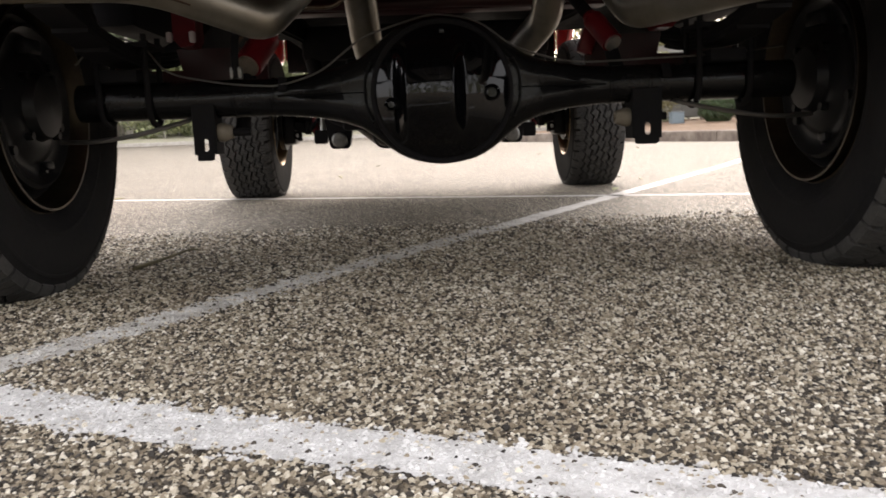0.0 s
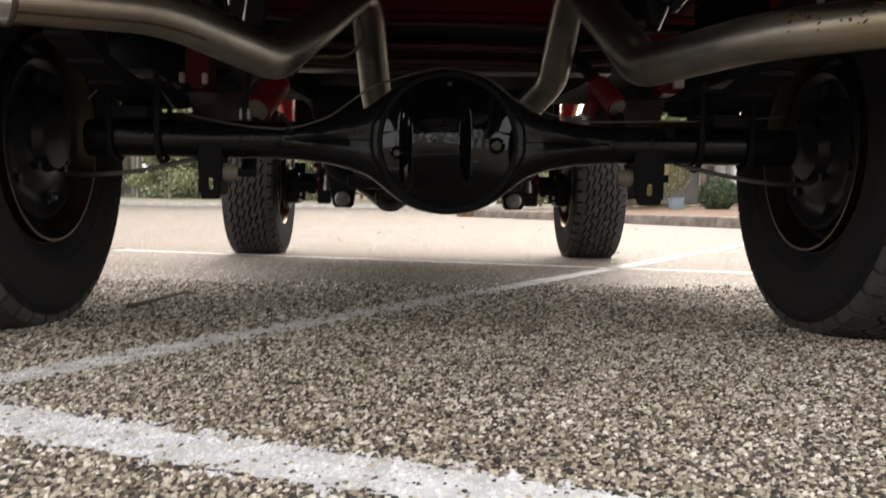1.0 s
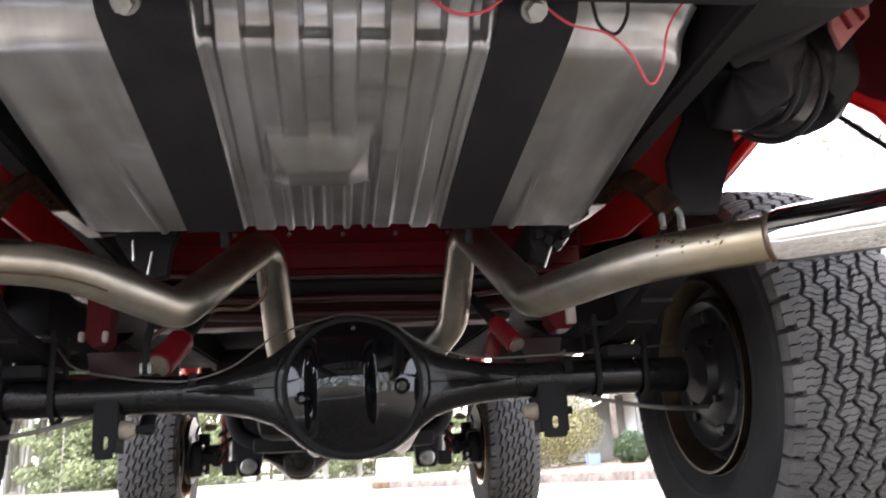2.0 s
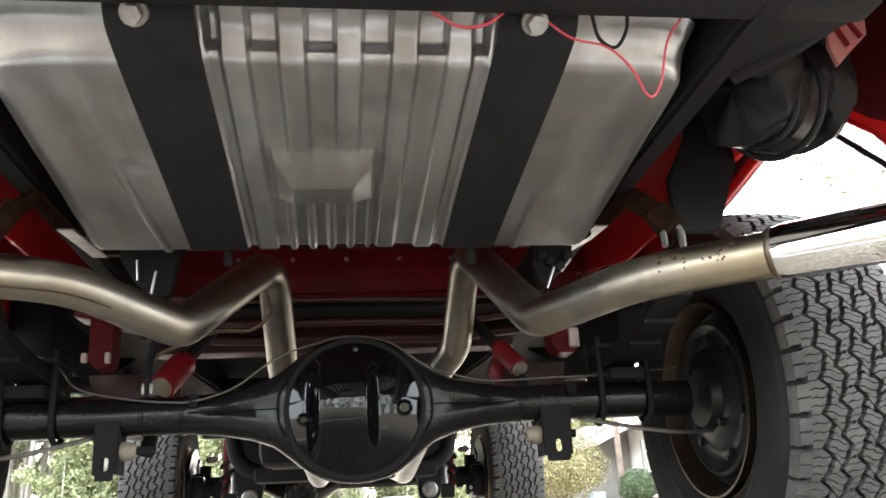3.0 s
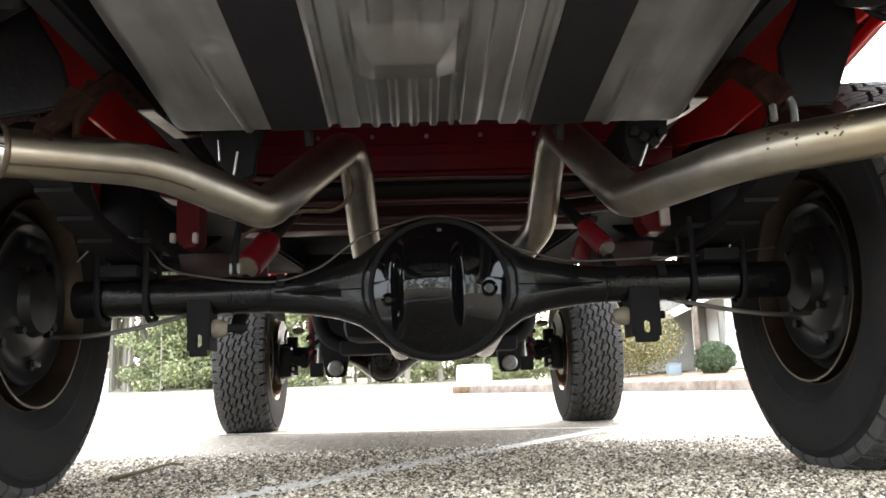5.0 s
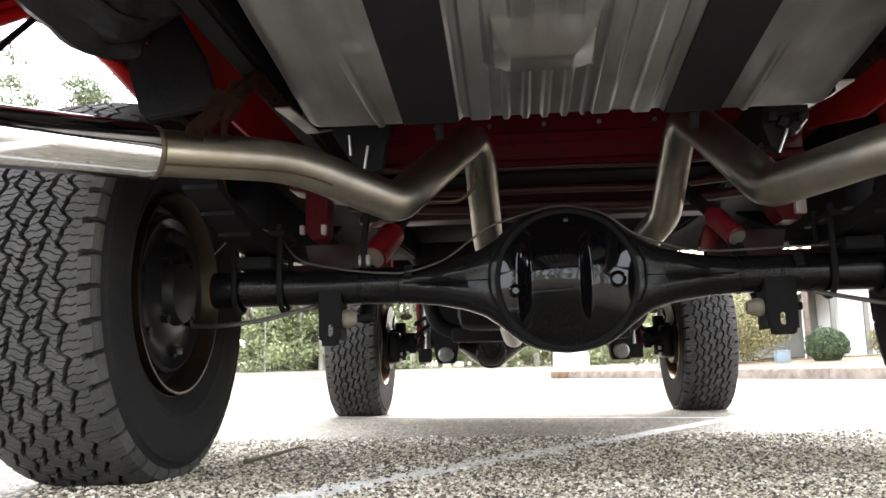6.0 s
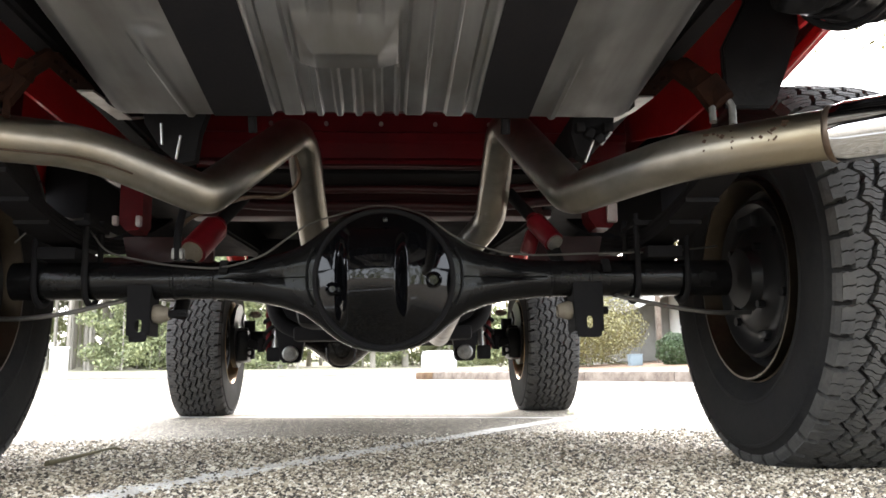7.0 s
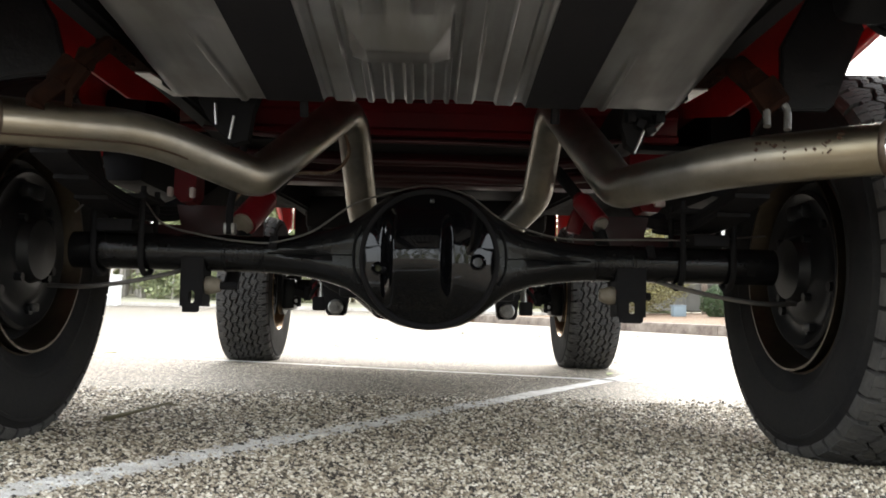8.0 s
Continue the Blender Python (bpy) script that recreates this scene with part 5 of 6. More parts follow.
def build_body():
    # side panels with wheel openings
    sill, belt = 0.60, 1.28
    outline = [(-1.02, 1.28), (-1.02, 0.66), (-0.70, sill)] + REAR_ARCH + [(0.52, sill), (FRONT_Y - 0.52, sill)] + [p for p in arch(FRONT_Y, 0.50, 0.33) if p[1] > sill] + [(FRONT_Y + 0.52, 0.66), (2.98, 0.70), (2.98, 1.22), (1.55, belt)]
    body = None
    right_arch = list(REAR_ARCH)
    left_arch = [(y, z - 0.032 * smoothstep(-0.60, -0.42, y) * smoothstep(0.38, 0.10, y)) for y, z in REAR_ARCH]
    for s in (-1, 1):
        rear = right_arch if s > 0 else left_arch
        bm = bmesh.new()
        prism(bm, outline[:3] + rear + outline[3 + len(REAR_ARCH):], "x", s * 0.835, s * 0.853)
        ob = part("body_side", bm, M_RED, truck, "glossy red body side with cut-out wheel arches")
        bm = bmesh.new()
        sweep(bm, [(s * 0.835, p[0], p[1]) for p in rear], 0.011 if s < 0 else 0.005, 10)
        part("rear_arch_lip", bm, M_RED, ob)
        bm = bmesh.new()
        sweep(bm, [(s * 0.835, p[0], p[1]) for p in arch(FRONT_Y, 0.500, 0.33, 150, 30)], 0.011, 10)
        part("front_arch_lip", bm, M_RED, ob)
        bm = bmesh.new()
        rod(bm, (s * 0.82, -0.45, 0.78), (s * 0.82, -0.63, 0.605), 0.0055, 8)
        part("flare_stay", bm, M_FRAME, ob, "thin black stay rod")
        # inner skin of the quarter panel, its shadow put into a dark red
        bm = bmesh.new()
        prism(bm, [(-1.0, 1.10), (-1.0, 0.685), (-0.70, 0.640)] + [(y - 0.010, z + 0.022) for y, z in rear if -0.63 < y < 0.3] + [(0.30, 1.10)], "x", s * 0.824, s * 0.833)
        part("inner_skin", bm, M_DARK_RED, ob, "inner skin of the body side, dark red as painted shade")
        # inner wheelhouse behind each opening
        bm = bmesh.new()
        prism(bm, [(-0.62, 0.690), (-0.62, 1.05), (0.42, 1.05), (0.42, 0.76), (0.10, 0.69)], "x", s * 0.645, s * 0.652)
        part("wheelhouse", bm, M_RED, ob, "red inner wheelhouse panel")
        # black splash shield and rolled liner behind the wheel
        bm = bmesh.new()
        plate = [(0.522, 0.560), (0.522, 0.656), (0.562, 0.730), (0.575, 0.810), (0.655, 0.810), (0.655, 0.705), (0.602, 0.572), (0.590, 0.560)] if s > 0 else [(-0.530, 0.585), (-0.553, 0.663), (-0.602, 0.745), (-0.615, 0.810), (-0.690, 0.810), (-0.688, 0.690), (-0.655, 0.580), (-0.640, 0.568)]
        prism(bm, plate, "y", -0.478, -0.464)
        bmesh.ops.bevel(bm, geom=[e for e in bm.edges if e.calc_length() > 0.05], offset=0.003, segments=2, affect="EDGES")
        part("splash_shield", bm, M_LINER, ob, "black plastic splash shield")
        bm = bmesh.new()
        rings = lathe(bm, [(0.0, -0.10), (0.060, -0.098), (0.074, -0.088), (0.078, -0.06), (0.074, -0.045), (0.082, -0.035), (0.086, 0.0), (0.080, 0.03), (0.088, 0.040), (0.092, 0.055), (0.086, 0.068), (0.07, 0.072), (0.06, 0.05), (0.0, 0.045)], "x", 40)
        for v in bm.verts:
            v.co += Vector((0.022 * noise.noise(v.co * 22), 0.020 * noise.noise(v.co * 17 + Vector((3, 0, 0))), 0.018 * noise.noise(v.co * 19 + Vector((0, 5, 0)))))
        bm.transform(pose(s * 0.612, -0.675, 0.712 if s > 0 else 0.728, 10, -14 * s, 25 * s if s > 0 else 180 + 25 * s) @ Matrix.Diagonal((0.95, 1.10, 1.10, 1) if s > 0 else (1.15, 1.30, 1.28, 1)))
        liner = part("rolled_liner", bm, M_LINER, ob, "creased black liner tucked behind the wheel arch")
        for r, dx in ((0.058, -0.052), (0.076, -0.020)):
            bm = bmesh.new()
            sweep(bm, [(dx, r * math.cos(a), r * math.sin(a)) for a in (2 * math.pi * k / 40 for k in range(41))], 0.005, 8)
            bm.transform(pose(s * 0.612, -0.690, 0.690 if s > 0 else 0.706, 10, -14 * s, 25 * s if s > 0 else 180 + 25 * s) @ Matrix.Diagonal((0.95, 1.10, 1.10, 1)))
            part("liner_ring", bm, M_LINER, liner)
    # floor, tail, nose, lid: closes the body over the chassis; floor red is darkened as shade
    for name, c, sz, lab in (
        ("floor_pan", (0, -0.27, 0.848), (1.31, 1.46, 0.016), "red painted floor pan, shade put into the red"),
        ("lower_floor", (0, 1.17, 0.690), (1.66, 1.42, 0.016), "black floor pan"),
        ("bulkhead", (0, 1.88, 0.95), (1.66, 0.016, 0.50), "black bulkhead"),
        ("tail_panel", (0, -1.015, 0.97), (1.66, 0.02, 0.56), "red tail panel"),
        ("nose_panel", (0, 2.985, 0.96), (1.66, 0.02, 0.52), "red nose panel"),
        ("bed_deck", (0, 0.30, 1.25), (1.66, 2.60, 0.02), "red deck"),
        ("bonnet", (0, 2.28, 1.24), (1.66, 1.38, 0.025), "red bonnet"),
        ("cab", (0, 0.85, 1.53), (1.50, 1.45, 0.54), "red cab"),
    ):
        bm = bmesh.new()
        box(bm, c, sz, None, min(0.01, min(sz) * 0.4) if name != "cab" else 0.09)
        part(name, bm, M_FRAME if "black" in lab else M_SHADED_RED if name == "floor_pan" else M_RED, truck, lab)
    # unseen black panel, added so the gap ahead stays dark instead of red
    bm = bmesh.new()
    box(bm, (0, 2.93, 0.86), (1.62, 0.03, 0.46), None, 0.008)
    part("radiator_support", bm, M_FRAME, truck, "black panel added to hide the red nose panel")
    # raised pan behind the axle, the glossy red band over the housing, darkened as shade
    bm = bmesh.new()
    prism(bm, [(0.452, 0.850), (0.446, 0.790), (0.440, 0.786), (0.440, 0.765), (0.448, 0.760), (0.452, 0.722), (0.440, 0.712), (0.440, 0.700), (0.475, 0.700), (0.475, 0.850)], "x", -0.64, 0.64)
    pan = part("floor_riser", bm, M_SHADED_RED, truck, "red pressed riser of the floor pan, shade put into the red")
    for s in (-1, 1):
        bm = bmesh.new()
        box(bm, (s * 0.775, 1.13, 0.680), (0.115, 1.40, 0.25), None, 0.03)
        part("rocker_box", bm, M_FRAME, truck)
    # corner plate added inside the tail; its pale red is painted sunlight
    bm = bmesh.new()
    prism(bm, [(0.640, 0.765), (0.694, 0.765), (0.690, 0.730), (0.660, 0.702), (0.640, 0.682), (0.632, 0.712)], "y", -0.806, -0.798)
    corner = part("tail_corner_plate", bm, M_LIT_RED, truck, "corner plate inside the tail, sunlight painted into its pale red")
    for k in range(2):
        bm = bmesh.new()
        rod(bm, (0.640 + 0.026 * k, -0.809, 0.752 - 0.005 * k), (0.657 + 0.022 * k, -0.809, 0.710 + 0.014 * k), 0.004, 6)
        part("pressed_rib", bm, M_SHOCK, corner, "red stripe between the painted lit patches")
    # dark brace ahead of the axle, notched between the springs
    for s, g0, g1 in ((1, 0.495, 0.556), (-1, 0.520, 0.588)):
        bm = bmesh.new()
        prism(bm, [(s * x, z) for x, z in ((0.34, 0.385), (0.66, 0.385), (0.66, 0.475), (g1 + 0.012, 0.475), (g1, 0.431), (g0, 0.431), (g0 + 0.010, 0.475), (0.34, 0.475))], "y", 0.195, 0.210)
        part("spring_brace", bm, M_DARK_RED, truck, "dark red steel brace ahead of the axle", plan=False)
    for k in range(5):
        bm = bmesh.new()
        x = -0.28 + 0.14 * k
        rod(bm, (x, 0.452, 0.81), (x, 0.440, 0.81), 0.006, 6)
        part("bolt", bm, M_STEEL, pan)


build_body()

# ---- verge, kerbs and planting beyond the car park ----
def verge_outline():
    return [(2.6, 16.6), (1.36, 15.9), (0.82, 15.2), (1.10, 14.6), (2.12, 12.7), (3.20, 10.6), (4.40, 8.3), (6.5, 4.3), (9.0, -0.5)]


def offset(path, d):
    out = []
    for i, p in enumerate(path):
        a, b = Vector(path[max(0, i - 1)]), Vector(path[min(len(path) - 1, i + 1)])
        t = (b - a).normalized()
        out.append((p[0] - t.y * d, p[1] + t.x * d))
    return out


def build_kerb(name, path, height, width, material=M_KERB):
    """A kerb of separate cast lengths along a path."""
    P = [Vector((x, y, 0)) for x, y in path]
    kerb = empty(name, (0, 0, 0), "weathered concrete kerb with stained face", "kerb", kind="structure")
    lens = [0]
    for a, b in zip(P, P[1:]):
        lens.append(lens[-1] + (b - a).length)

    def at(s):
        for i in range(len(P) - 1):
            if s <= lens[i + 1] or i == len(P) - 2:
                return P[i] + (P[i + 1] - P[i]) * ((s - lens[i]) / (lens[i + 1] - lens[i]))

    s, step = 0.0, 1.8
    while s < lens[-1] - 0.2:
        e = min(s + step, lens[-1])
        bm = bmesh.new()
        rings = []
        for k in range(4):
            p = at(s + 0.006 + (e - s - 0.012) * k / 3)
            q = at(min(lens[-1], s + 0.02 + (e - s - 0.012) * k / 3)) - at(max(0, s - 0.02 + (e - s - 0.012) * k / 3))
            q.normalize()
            nrm = Vector((-q.y, q.x, 0))
            z = ground_z(p.x, p.y)
            rings.append([bm.verts.new(p + nrm * o + Vector((0, 0, z + h))) for o, h in ((0, -0.02), (0.012, height - 0.03), (0.03, height), (width, height + 0.006), (width, -0.02))])
        for a, b in zip(rings, rings[1:]):
            for k in range(5):
                bm.faces.new((a[k], a[(k + 1) % 5], b[(k + 1) % 5], b[k]))
        bm.faces.new(rings[0])
        bm.faces.new(rings[-1])
        bmesh.ops.recalc_face_normals(bm, faces=bm.faces)
        part("kerb_stone", bm, material, kerb)
        s = e


def bed_z(x, y, d):
    return ground_z(x, y) + 0.118 + 0.034 * d


def strip(name, path, d0, d1, n, material, label, cat, lift=0.0):
    vs, fs = [], []
    rows = [offset(path, d0 + (d1 - d0) * k / n) for k in range(n + 1)]
    for k, row in enumerate(rows):
        d = d0 + (d1 - d0) * k / n
        for (x, y), (x0, y0) in zip(row, path):
            vs.append((x, y, bed_z(x0, y0, d) + lift + 0.02 * min(1.0, max(0.0, d - 0.4)) * noise.noise(Vector((x, y, 0)))))
    m = len(path)
    for k in range(n):
        for i in range(m - 1):
            fs.append((k * m + i, k * m + i + 1, (k + 1) * m + i + 1, (k + 1) * m + i))
    tagged(mesh_from(name, vs, fs, material, smooth=True), label, cat, kind="structure")


FINE = [(p.x, p.y) for p in curve_through([(x, y, 0) for x, y in verge_outline()], 5)]
build_kerb("kerb", FINE, 0.14, 0.16)
BED = [(p.x, p.y) for p in curve_through([(0.92, 15.05, 0), (1.10, 14.6, 0), (2.12, 12.7, 0), (3.20, 10.6, 0), (4.40, 8.3, 0), (6.5, 4.3, 0), (9.0, -0.5, 0)], 5)]
strip("planting_bed", BED, 0.15, 7.0, 14, M_MULCH, "brown mulch planting bed behind the kerb", "planting bed")
strip("lawn", BED, 6.9, 30.0, 12, M_GRASS, "yellowing mown grass beyond the planting bed", "lawn")

bm = bmesh.new()
box(bm, (0, 0, 0.06), (0.34, 0.30, 0.16), Matrix.Rotation(0.5, 4, "Z"), 0.04)
END = part("kerb_end_stone", bm, M_MULCH)
END.location = (0.86, 14.95, ground_z(0.86, 14.95))
tagged(END, "dark rounded stone at the kerb's end", "stone")

FAR = [(-63, 40), (-42, 35), (-23.4, 31), (-12.9, 30.5), (-4.6, 31), (3.66, 33), (12, 36), (40, 45)]
FARF = [(p.x, p.y) for p in curve_through([(x, y, 0) for x, y in FAR], 5)]
build_kerb("far_kerb", FARF, 0.13, 0.18, M_PALE_KERB)
strip("far_verge", FARF, 0.17, 30.0, 10, M_STRAW, "pale grass verge along the far side of the car park", "lawn")


# plants
def leaf_cloud(bm, rng, centre, radii, count, size, hollow=0.0, cut=None):
    """Many small leaves in an uneven cloud."""
    c = Vector(centre)
    made = 0
    while made < count:
        d = Vector((rng.gauss(0, 1), rng.gauss(0, 1), rng.gauss(0, 1))).normalized()
        r = hollow + (1 - hollow) * rng.random() ** 0.5
        r *= 1 + 0.28 * noise.noise(d * 2.3 + c)
        p = c + Vector((d.x * radii[0], d.y * radii[1], d.z * radii[2])) * r
        if cut and p.z < cut:
            p.z = cut + 0.2 * rng.random() * radii[2]
        made += 1
        n = (d + Vector((rng.uniform(-1, 1), rng.uniform(-1, 1), rng.uniform(-1, 1))) * 0.9).normalized()
        u = n.orthogonal().normalized()
        w = n.cross(u)
        a = rng.random() * 6.28
        u, w = u * math.cos(a) + w * math.sin(a), w * math.cos(a) - u * math.sin(a)
        s = size * rng.uniform(0.6, 1.3)
        bm.faces.new([bm.verts.new(p + u * s * 0.9), bm.verts.new(p + w * s * 0.45 + n * s * 0.12), bm.verts.new(p - u * s * 0.9), bm.verts.new(p - w * s * 0.45 + n * s * 0.12)])


def tree(loc, height, trunk_r, seed, material, crown_from, spread, leaves, size, label, group, lean=0.0):
    rng = random.Random(seed)
    t = empty("tree", loc, label, "tree", group)
    bm = bmesh.new()
    top = Vector((lean * height, rng.uniform(-0.03, 0.03) * height, height))
    trunk = curve_through([(0, 0, -0.15), (0.2 * lean * height + rng.uniform(-0.05, 0.05), rng.uniform(-0.05, 0.05), height * 0.35), (0.6 * lean * height, 0, height * 0.7), top], 6)
    sweep(bm, trunk, lambda s: trunk_r * (1.15 - 0.95 * s), 10)
    tips = []
    for k in range(9):
        h = crown_from + (0.95 - crown_from) * (k + rng.random() * 0.6) / 9
        p = trunk[min(len(trunk) - 1, int(h * (len(trunk) - 1)))]
        a = rng.random() * 6.28
        L = spread * (1.1 - 0.55 * h) * rng.uniform(0.6, 1.1)
        q = p + Vector((math.cos(a) * L, math.sin(a) * L, L * rng.uniform(0.15, 0.6)))
        m = (p + q) * 0.5 + Vector((0, 0, -0.08 * L))
        sweep(bm, curve_through([p, m, q], 4), lambda s, r=trunk_r * 0.32 * (1.2 - h): max(0.006, r * (1 - 0.85 * s)), 6)
        tips += [q, m]
    part("trunk", bm, M_BARK, t)
    bm = bmesh.new()
    for q in tips:
        leaf_cloud(bm, rng, q, (spread * 0.34, spread * 0.34, spread * 0.24), leaves // len(tips), size)
    part("crown", bm, material, t, smooth=False)
    return t


def bush(name, loc, radii, count, size, material, label, seed, hollow=0.55, flat=True):
    rng = random.Random(seed)
    b = empty(name, loc, label, "shrub")
    bm = bmesh.new()
    for k in range(6):
        a = rng.random() * 6.28
        sweep(bm, curve_through([(0, 0, -0.05), (0.2 * radii[0] * math.cos(a), 0.2 * radii[1] * math.sin(a), radii[2] * 0.7), (0.6 * radii[0] * math.cos(a), 0.6 * radii[1] * math.sin(a), radii[2] * 1.3)], 4), lambda s: 0.02 * (1 - 0.8 * s), 6)
    part("stems", bm, M_BARK, b)
    bm = bmesh.new()
    leaf_cloud(bm, rng, (0, 0, radii[2]), radii, count, size, hollow, cut=0.02)
    part("foliage", bm, material, b, smooth=False)
    return b


def build_planting():
    bush("clipped_bush", (5.71, 14.2, 0.32), (0.37, 0.37, 0.31), 9000, 0.022, M_HEDGE, "clipped round dark green hedge bush", 3, 0.8)
    bush("clipped_bush", (7.4, 15.2, 0.40), (0.5, 0.5, 0.36), 4200, 0.032, M_AUTUMN, "loose shrub with reddish-brown autumn leaves", 5)
    bush("shrub", (4.28, 15.5, 0.39), (0.95, 0.8, 0.62), 7000, 0.036, M_AUTUMN, "loose autumn shrub with brown and olive leaves", 6, 0.25)
    bush("shrub", (5.2, 17.5, 0.43), (1.0, 0.9, 0.8), 6500, 0.04, M_AUTUMN, "loose autumn shrub with brown and olive leaves", 8, 0.25)
    bush("shrub", (2.85, 18.5, 0.43), (1.2, 0.9, 0.5), 3600, 0.06, M_LEAF, "low spreading light green shrub", 9, 0.2)
    rng = random.Random(21)
    # woods on the far side
    protos = [tree((-16 + 3 * k, 40 + (k % 3) * 3, 0.55), 15 + 2 * (k % 3), 0.090 + 0.03 * (k % 3), 40 + k, M_PINE, 0.30, 2.8, 2600, 0.14, "tall slim pine with a bare lower trunk", "woods beyond the car park", 0.01 * (k - 2)) for k in range(5)]
    for k in range(98):
        x = rng.uniform(-34, 6) if k < 44 else rng.uniform(-24, -11)
        y = 37 + (13 if k < 44 else 20) * rng.random() + 0.08 * abs(x)
        copy_thing(protos[k % 5], pose(x, y, 0.55, 0, 0, rng.uniform(0, 360)))
    under = [tree((-12 + 4 * k, 37.5, 0.53), 4.2 + 0.8 * k, 0.05, 60 + k, M_LEAF, 0.06, 2.0, 5200, 0.105, "young light green broadleaf tree", "woods beyond the car park") for k in range(3)]
    for k in range(40):
        x = rng.uniform(-12.6, 16)
        copy_thing(under[k % 3], pose(x, 36.5 + 10 * rng.random() + 0.07 * abs(x), 0.55, 0, 0, rng.uniform(0, 360)))
    # deeper rows that close the view between the trunks
    for k in range(50):
        x = rng.uniform(-48, 12)
        copy_thing(protos[k % 5], pose(x, 54 + 24 * rng.random(), 0.62, 0, 0, rng.uniform(0, 360)))
    for k in range(46):
        x = rng.uniform(-50, 18) if k < 28 else rng.uniform(-32, -11)
        copy_thing(under[k % 3], pose(x, 55 + 12 * rng.random(), 0.62, 0, 0, rng.uniform(0, 360)))
    # unseen woods added behind the camera, for the mirror image in the differential bowl
    for k in range(26):
        copy_thing(protos[k % 5], pose(-34 + 2.6 * k + rng.uniform(-0.6, 0.6), -26 - 14 * rng.random(), 0.0, 0, 0, rng.uniform(0, 360)))
    for k in range(20):
        copy_thing(under[k % 3], pose(-30 + 2.9 * k + rng.uniform(-0.8, 0.8), -24 - 8 * rng.random(), 0.0, 0, 0, rng.uniform(0, 360)))
    # thin trees behind the building and beside the lot
    side = [tree((9.5, 11.0, 0.45), 8.0, 0.12, 80, M_AUTUMN, 0.35, 2.6, 700, 0.07, "thinly leaved tree with bare branches", "trees beside the car park"), tree((12.5, 30.0, 0.7), 9.0, 0.14, 81, M_AUTUMN, 0.2, 3.2, 2600, 0.14, "broad tree with yellow-green leaves", "trees beside the car park")]
    for x, y, k, r in ((13.5, 8.0, 0, 70), (15, 14, 0, 160), (8.5, 31, 1, 40), (16, 29, 1, 200), (6.0, 33, 1, 120), (21, 24, 1, 90)):
        copy_thing(side[k], pose(x, y, 0.5, 0, 0, r))
    for x, y, k, r in ((-9.5, 3.0, 0, 10), (-14, 9, 0, 100)):
        copy_thing(side[k], pose(x, y, 0.0, 0, 0, r))


build_planting()


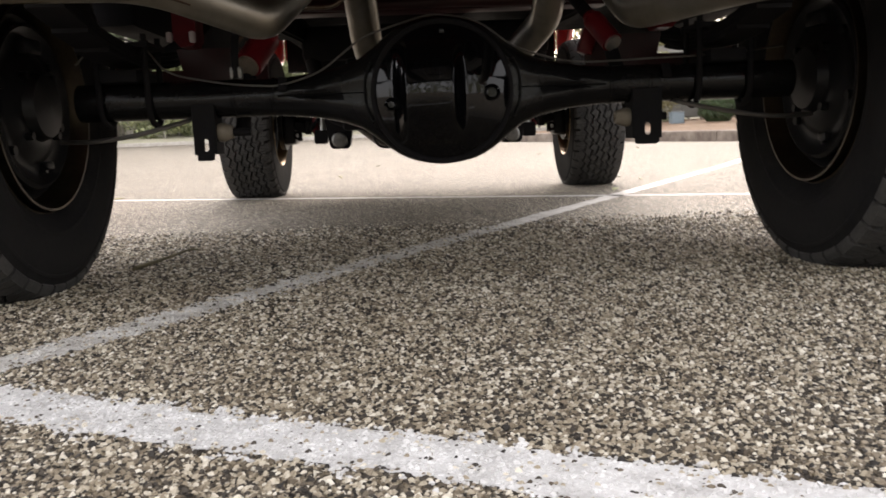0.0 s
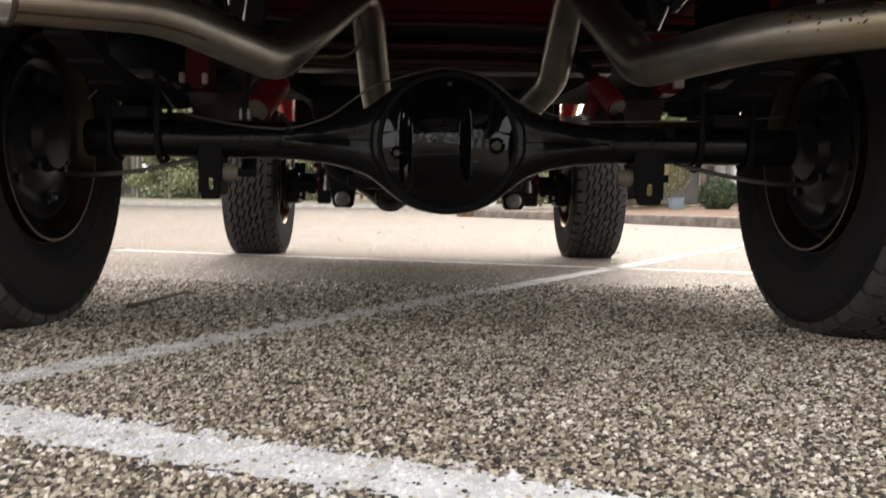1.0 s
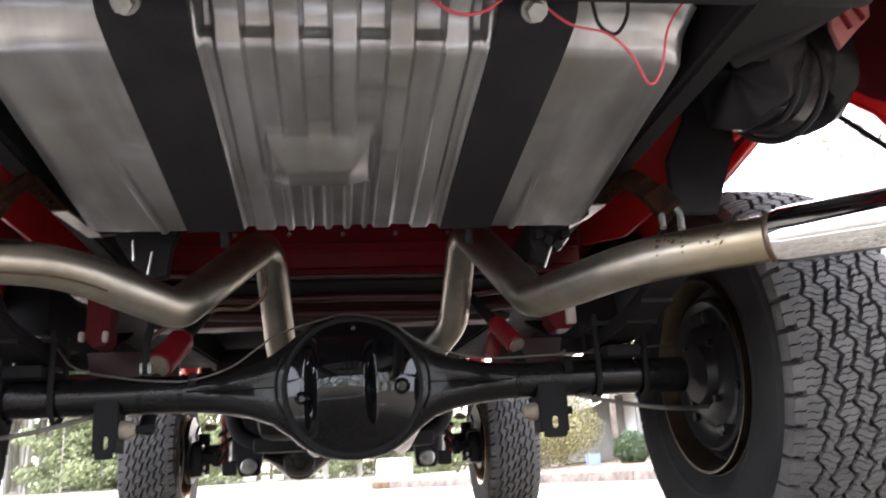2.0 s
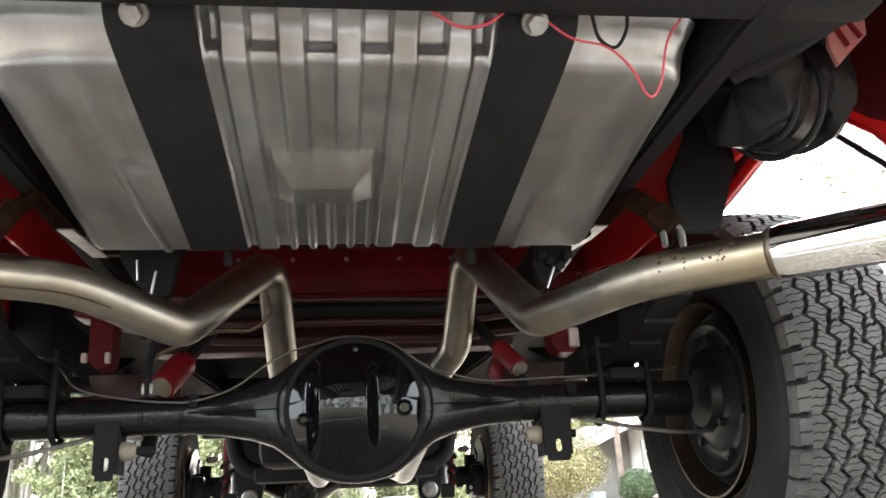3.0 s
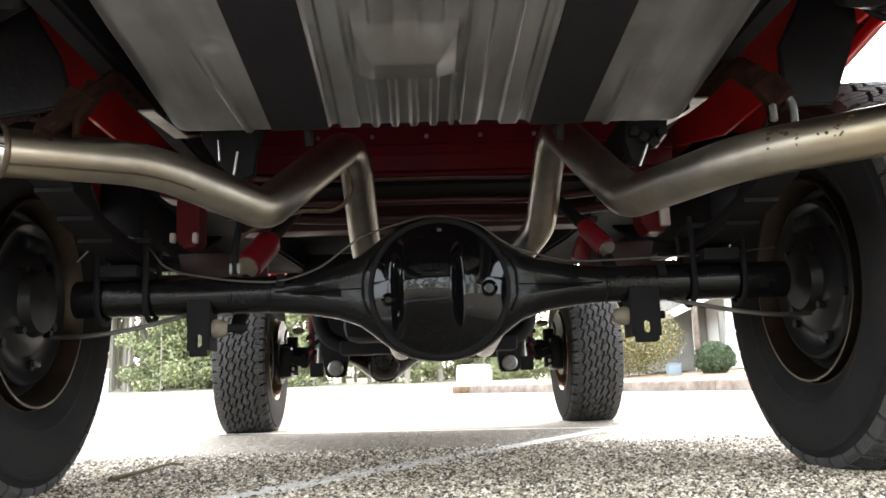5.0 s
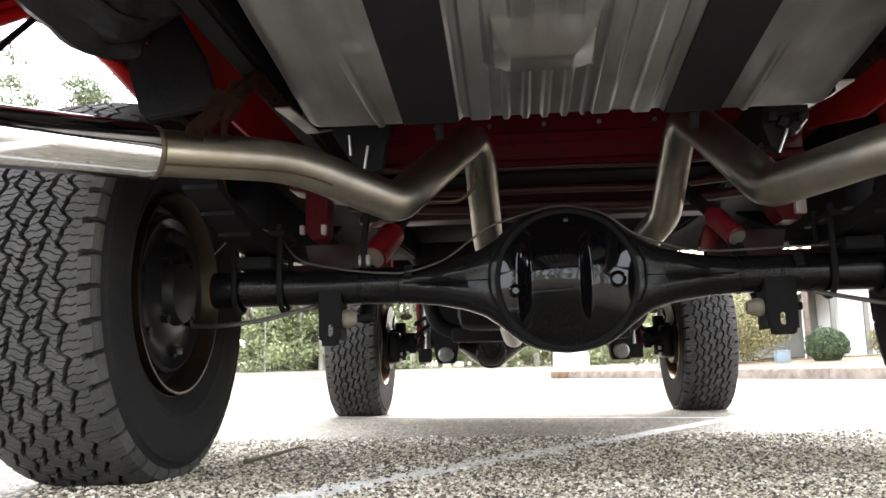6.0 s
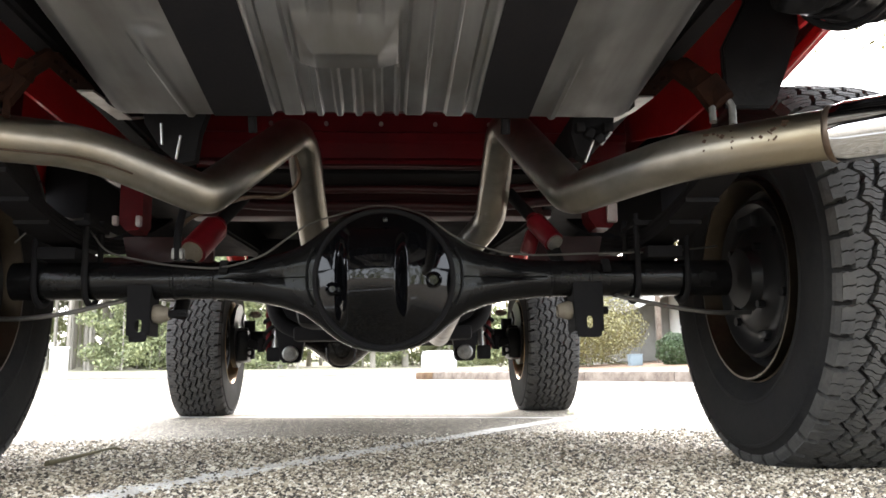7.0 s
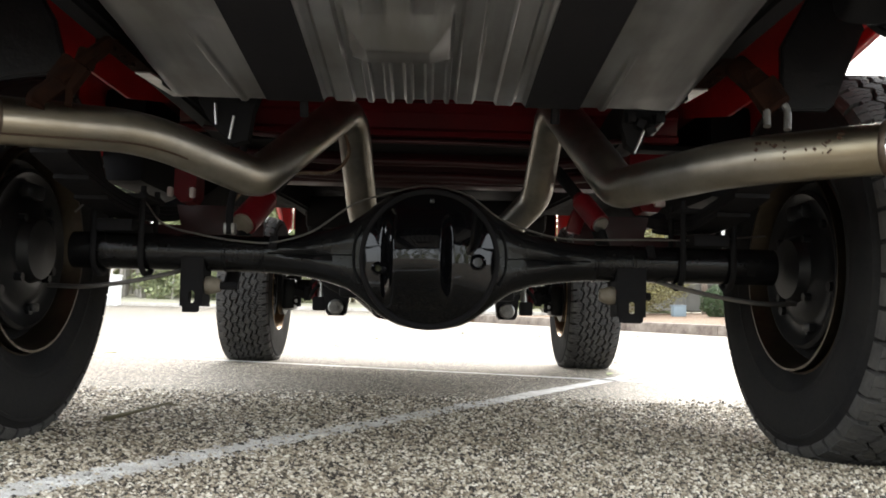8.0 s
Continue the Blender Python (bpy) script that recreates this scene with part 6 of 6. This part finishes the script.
def build_building():
    b = empty("pavilion", (9.95, 25, 0.59), "low building with a grey timber porch and pale wall", "building")
    bm = bmesh.new()
    box(bm, (3.25, 1.5, 1.35), (7.0, 5.0, 2.7), None, 0.02)
    part("wall", bm, M_WALL, b, "pale rendered wall")
    bm = bmesh.new()
    box(bm, (-1.02, 2.2, 1.2), (1.5, 3.0, 2.4), None, 0.02)
    part("porch_wall", bm, M_SIDING, b, "dark grey timber wall under the porch")
    bm = bmesh.new()
    prism(bm, [(-2.15, 1.56), (-2.15, 1.72), (0.9, 3.10), (8.4, 3.10), (8.4, 2.85), (1.0, 2.85)], "y", -1.6, 4.4)
    part("roof", bm, M_ROOF, b, "weathered pitched porch roof")
    bm = bmesh.new()
    box(bm, (-0.62, -1.63, 2.36), (3.35, 0.04, 0.19), Matrix.Rotation(-0.425, 4, "Y"))
    part("barge_board", bm, M_WALL, b, "white barge board")
    for x in (-1.36, -0.55, 0.4):
        bm = bmesh.new()
        box(bm, (x, -1.35, 0.80), (0.13, 0.13, 1.80), None, 0.01)
        part("porch_post", bm, M_WALL if x < -1.2 else M_SIDING, b)
    for x in (-1.3, -0.75, -0.2):
        bm = bmesh.new()
        box(bm, (x, 0.68, 1.2), (0.08, 0.05, 2.3), None, 0.01)
        part("wall_batten", bm, M_SIDING, b)
    # utility box, post and roadside cabinet
    bm = bmesh.new()
    box(bm, (0, 0, 0.13), (0.24, 0.22, 0.26), None, 0.012)
    box(bm, (0, 0, 0.262), (0.26, 0.24, 0.02), None, 0.006)
    ob = part("utility_box", bm, M_BOX)
    ob.location = (4.94, 14.4, 0.286)
    tagged(ob, "pale blue metal utility box on the verge", "utility box")
    bm = bmesh.new()
    box(bm, (0, 0, 1.5), (0.10, 0.10, 3.0), None, 0.008)
    ob = part("post", bm, M_KERB)
    ob.location = (6.06, 16.2, 0.36)
    tagged(ob, "pale square timber post beside the bushes", "post")
    bm = bmesh.new()
    box(bm, (0, 0, 0.42), (1.5, 0.7, 0.84), None, 0.22)
    box(bm, (0, 0, 0.02), (1.6, 0.8, 0.06), None, 0.01)
    ob = part("sign_block", bm, M_WALL)
    ob.location = (2.35, 33.6, 0.43)
    tagged(ob, "low white block standing on the far verge", "block")
    bm = bmesh.new()
    box(bm, (0, 0, 0.55), (0.52, 0.40, 1.10), None, 0.02)
    box(bm, (0, 0, 1.11), (0.58, 0.46, 0.06), None, 0.015)
    ob = part("roadside_cabinet", bm, M_WALL)
    ob.location = (-11.6, 29.0, 0.28)
    tagged(ob, "white roadside cabinet at the car park's edge", "cabinet")


build_building()


# ---- small things on the ground ----
def build_litter():
    bm = bmesh.new()
    pts = curve_through([(-0.658, 0.190, 0.008), (-0.634, 0.24, 0.012), (-0.612, 0.31, 0.016), (-0.590, 0.385, 0.020), (-0.576, 0.430, 0.012)], 8)
    pts = [p + Vector((0, 0, 0.003)) for p in pts]
    sweep(bm, pts, lambda s: 0.0085 - 0.0065 * s, 8, squash=0.6)
    for k in range(7):
        p = pts[4 + 3 * k]
        sweep(bm, [p, p + Vector((0.016 * (-1) ** k, 0.03, 0.006))], lambda s: 0.003 * (1 - 0.8 * s), 5)
    tagged(part("dry_frond", bm, M_TWIG), "dry brown palm frond lying on the asphalt", "twig")
    rng = random.Random(31)
    for k in range(16):
        x, y = (0.845, 2.08) if k == 0 else (rng.uniform(-2.2, 2.6), rng.uniform(2.2, 8.0))
        bm = bmesh.new()
        s = 0.03 if k == 0 else rng.uniform(0.012, 0.035)
        outline = [(0, -s), (0.35 * s, -0.5 * s), (0.5 * s, 0), (0.3 * s, 0.6 * s), (0, s), (-0.3 * s, 0.6 * s), (-0.5 * s, 0), (-0.35 * s, -0.5 * s)]
        lo = [bm.verts.new((px, py, 0.004 + 0.25 * abs(px))) for px, py in outline]
        hi = [bm.verts.new((px, py, 0.006 + 0.25 * abs(px))) for px, py in outline]
        bm.faces.new(lo[::-1])
        bm.faces.new(hi)
        for j in range(8):
            bm.faces.new((lo[j], lo[(j + 1) % 8], hi[(j + 1) % 8], hi[j]))
        ob = part("fallen_leaf", bm, M_LEAF if k == 0 else M_AUTUMN)
        ob.matrix_basis = pose(x, y, ground_z(x, y) + 0.001, rng.uniform(-8, 8), rng.uniform(-8, 8), rng.uniform(0, 360))
        tagged(ob, "small yellow-green fallen leaf on the asphalt" if k == 0 else "small brown fallen leaf on the asphalt", "leaf", "leaves on the asphalt")


build_litter()
build_stones()
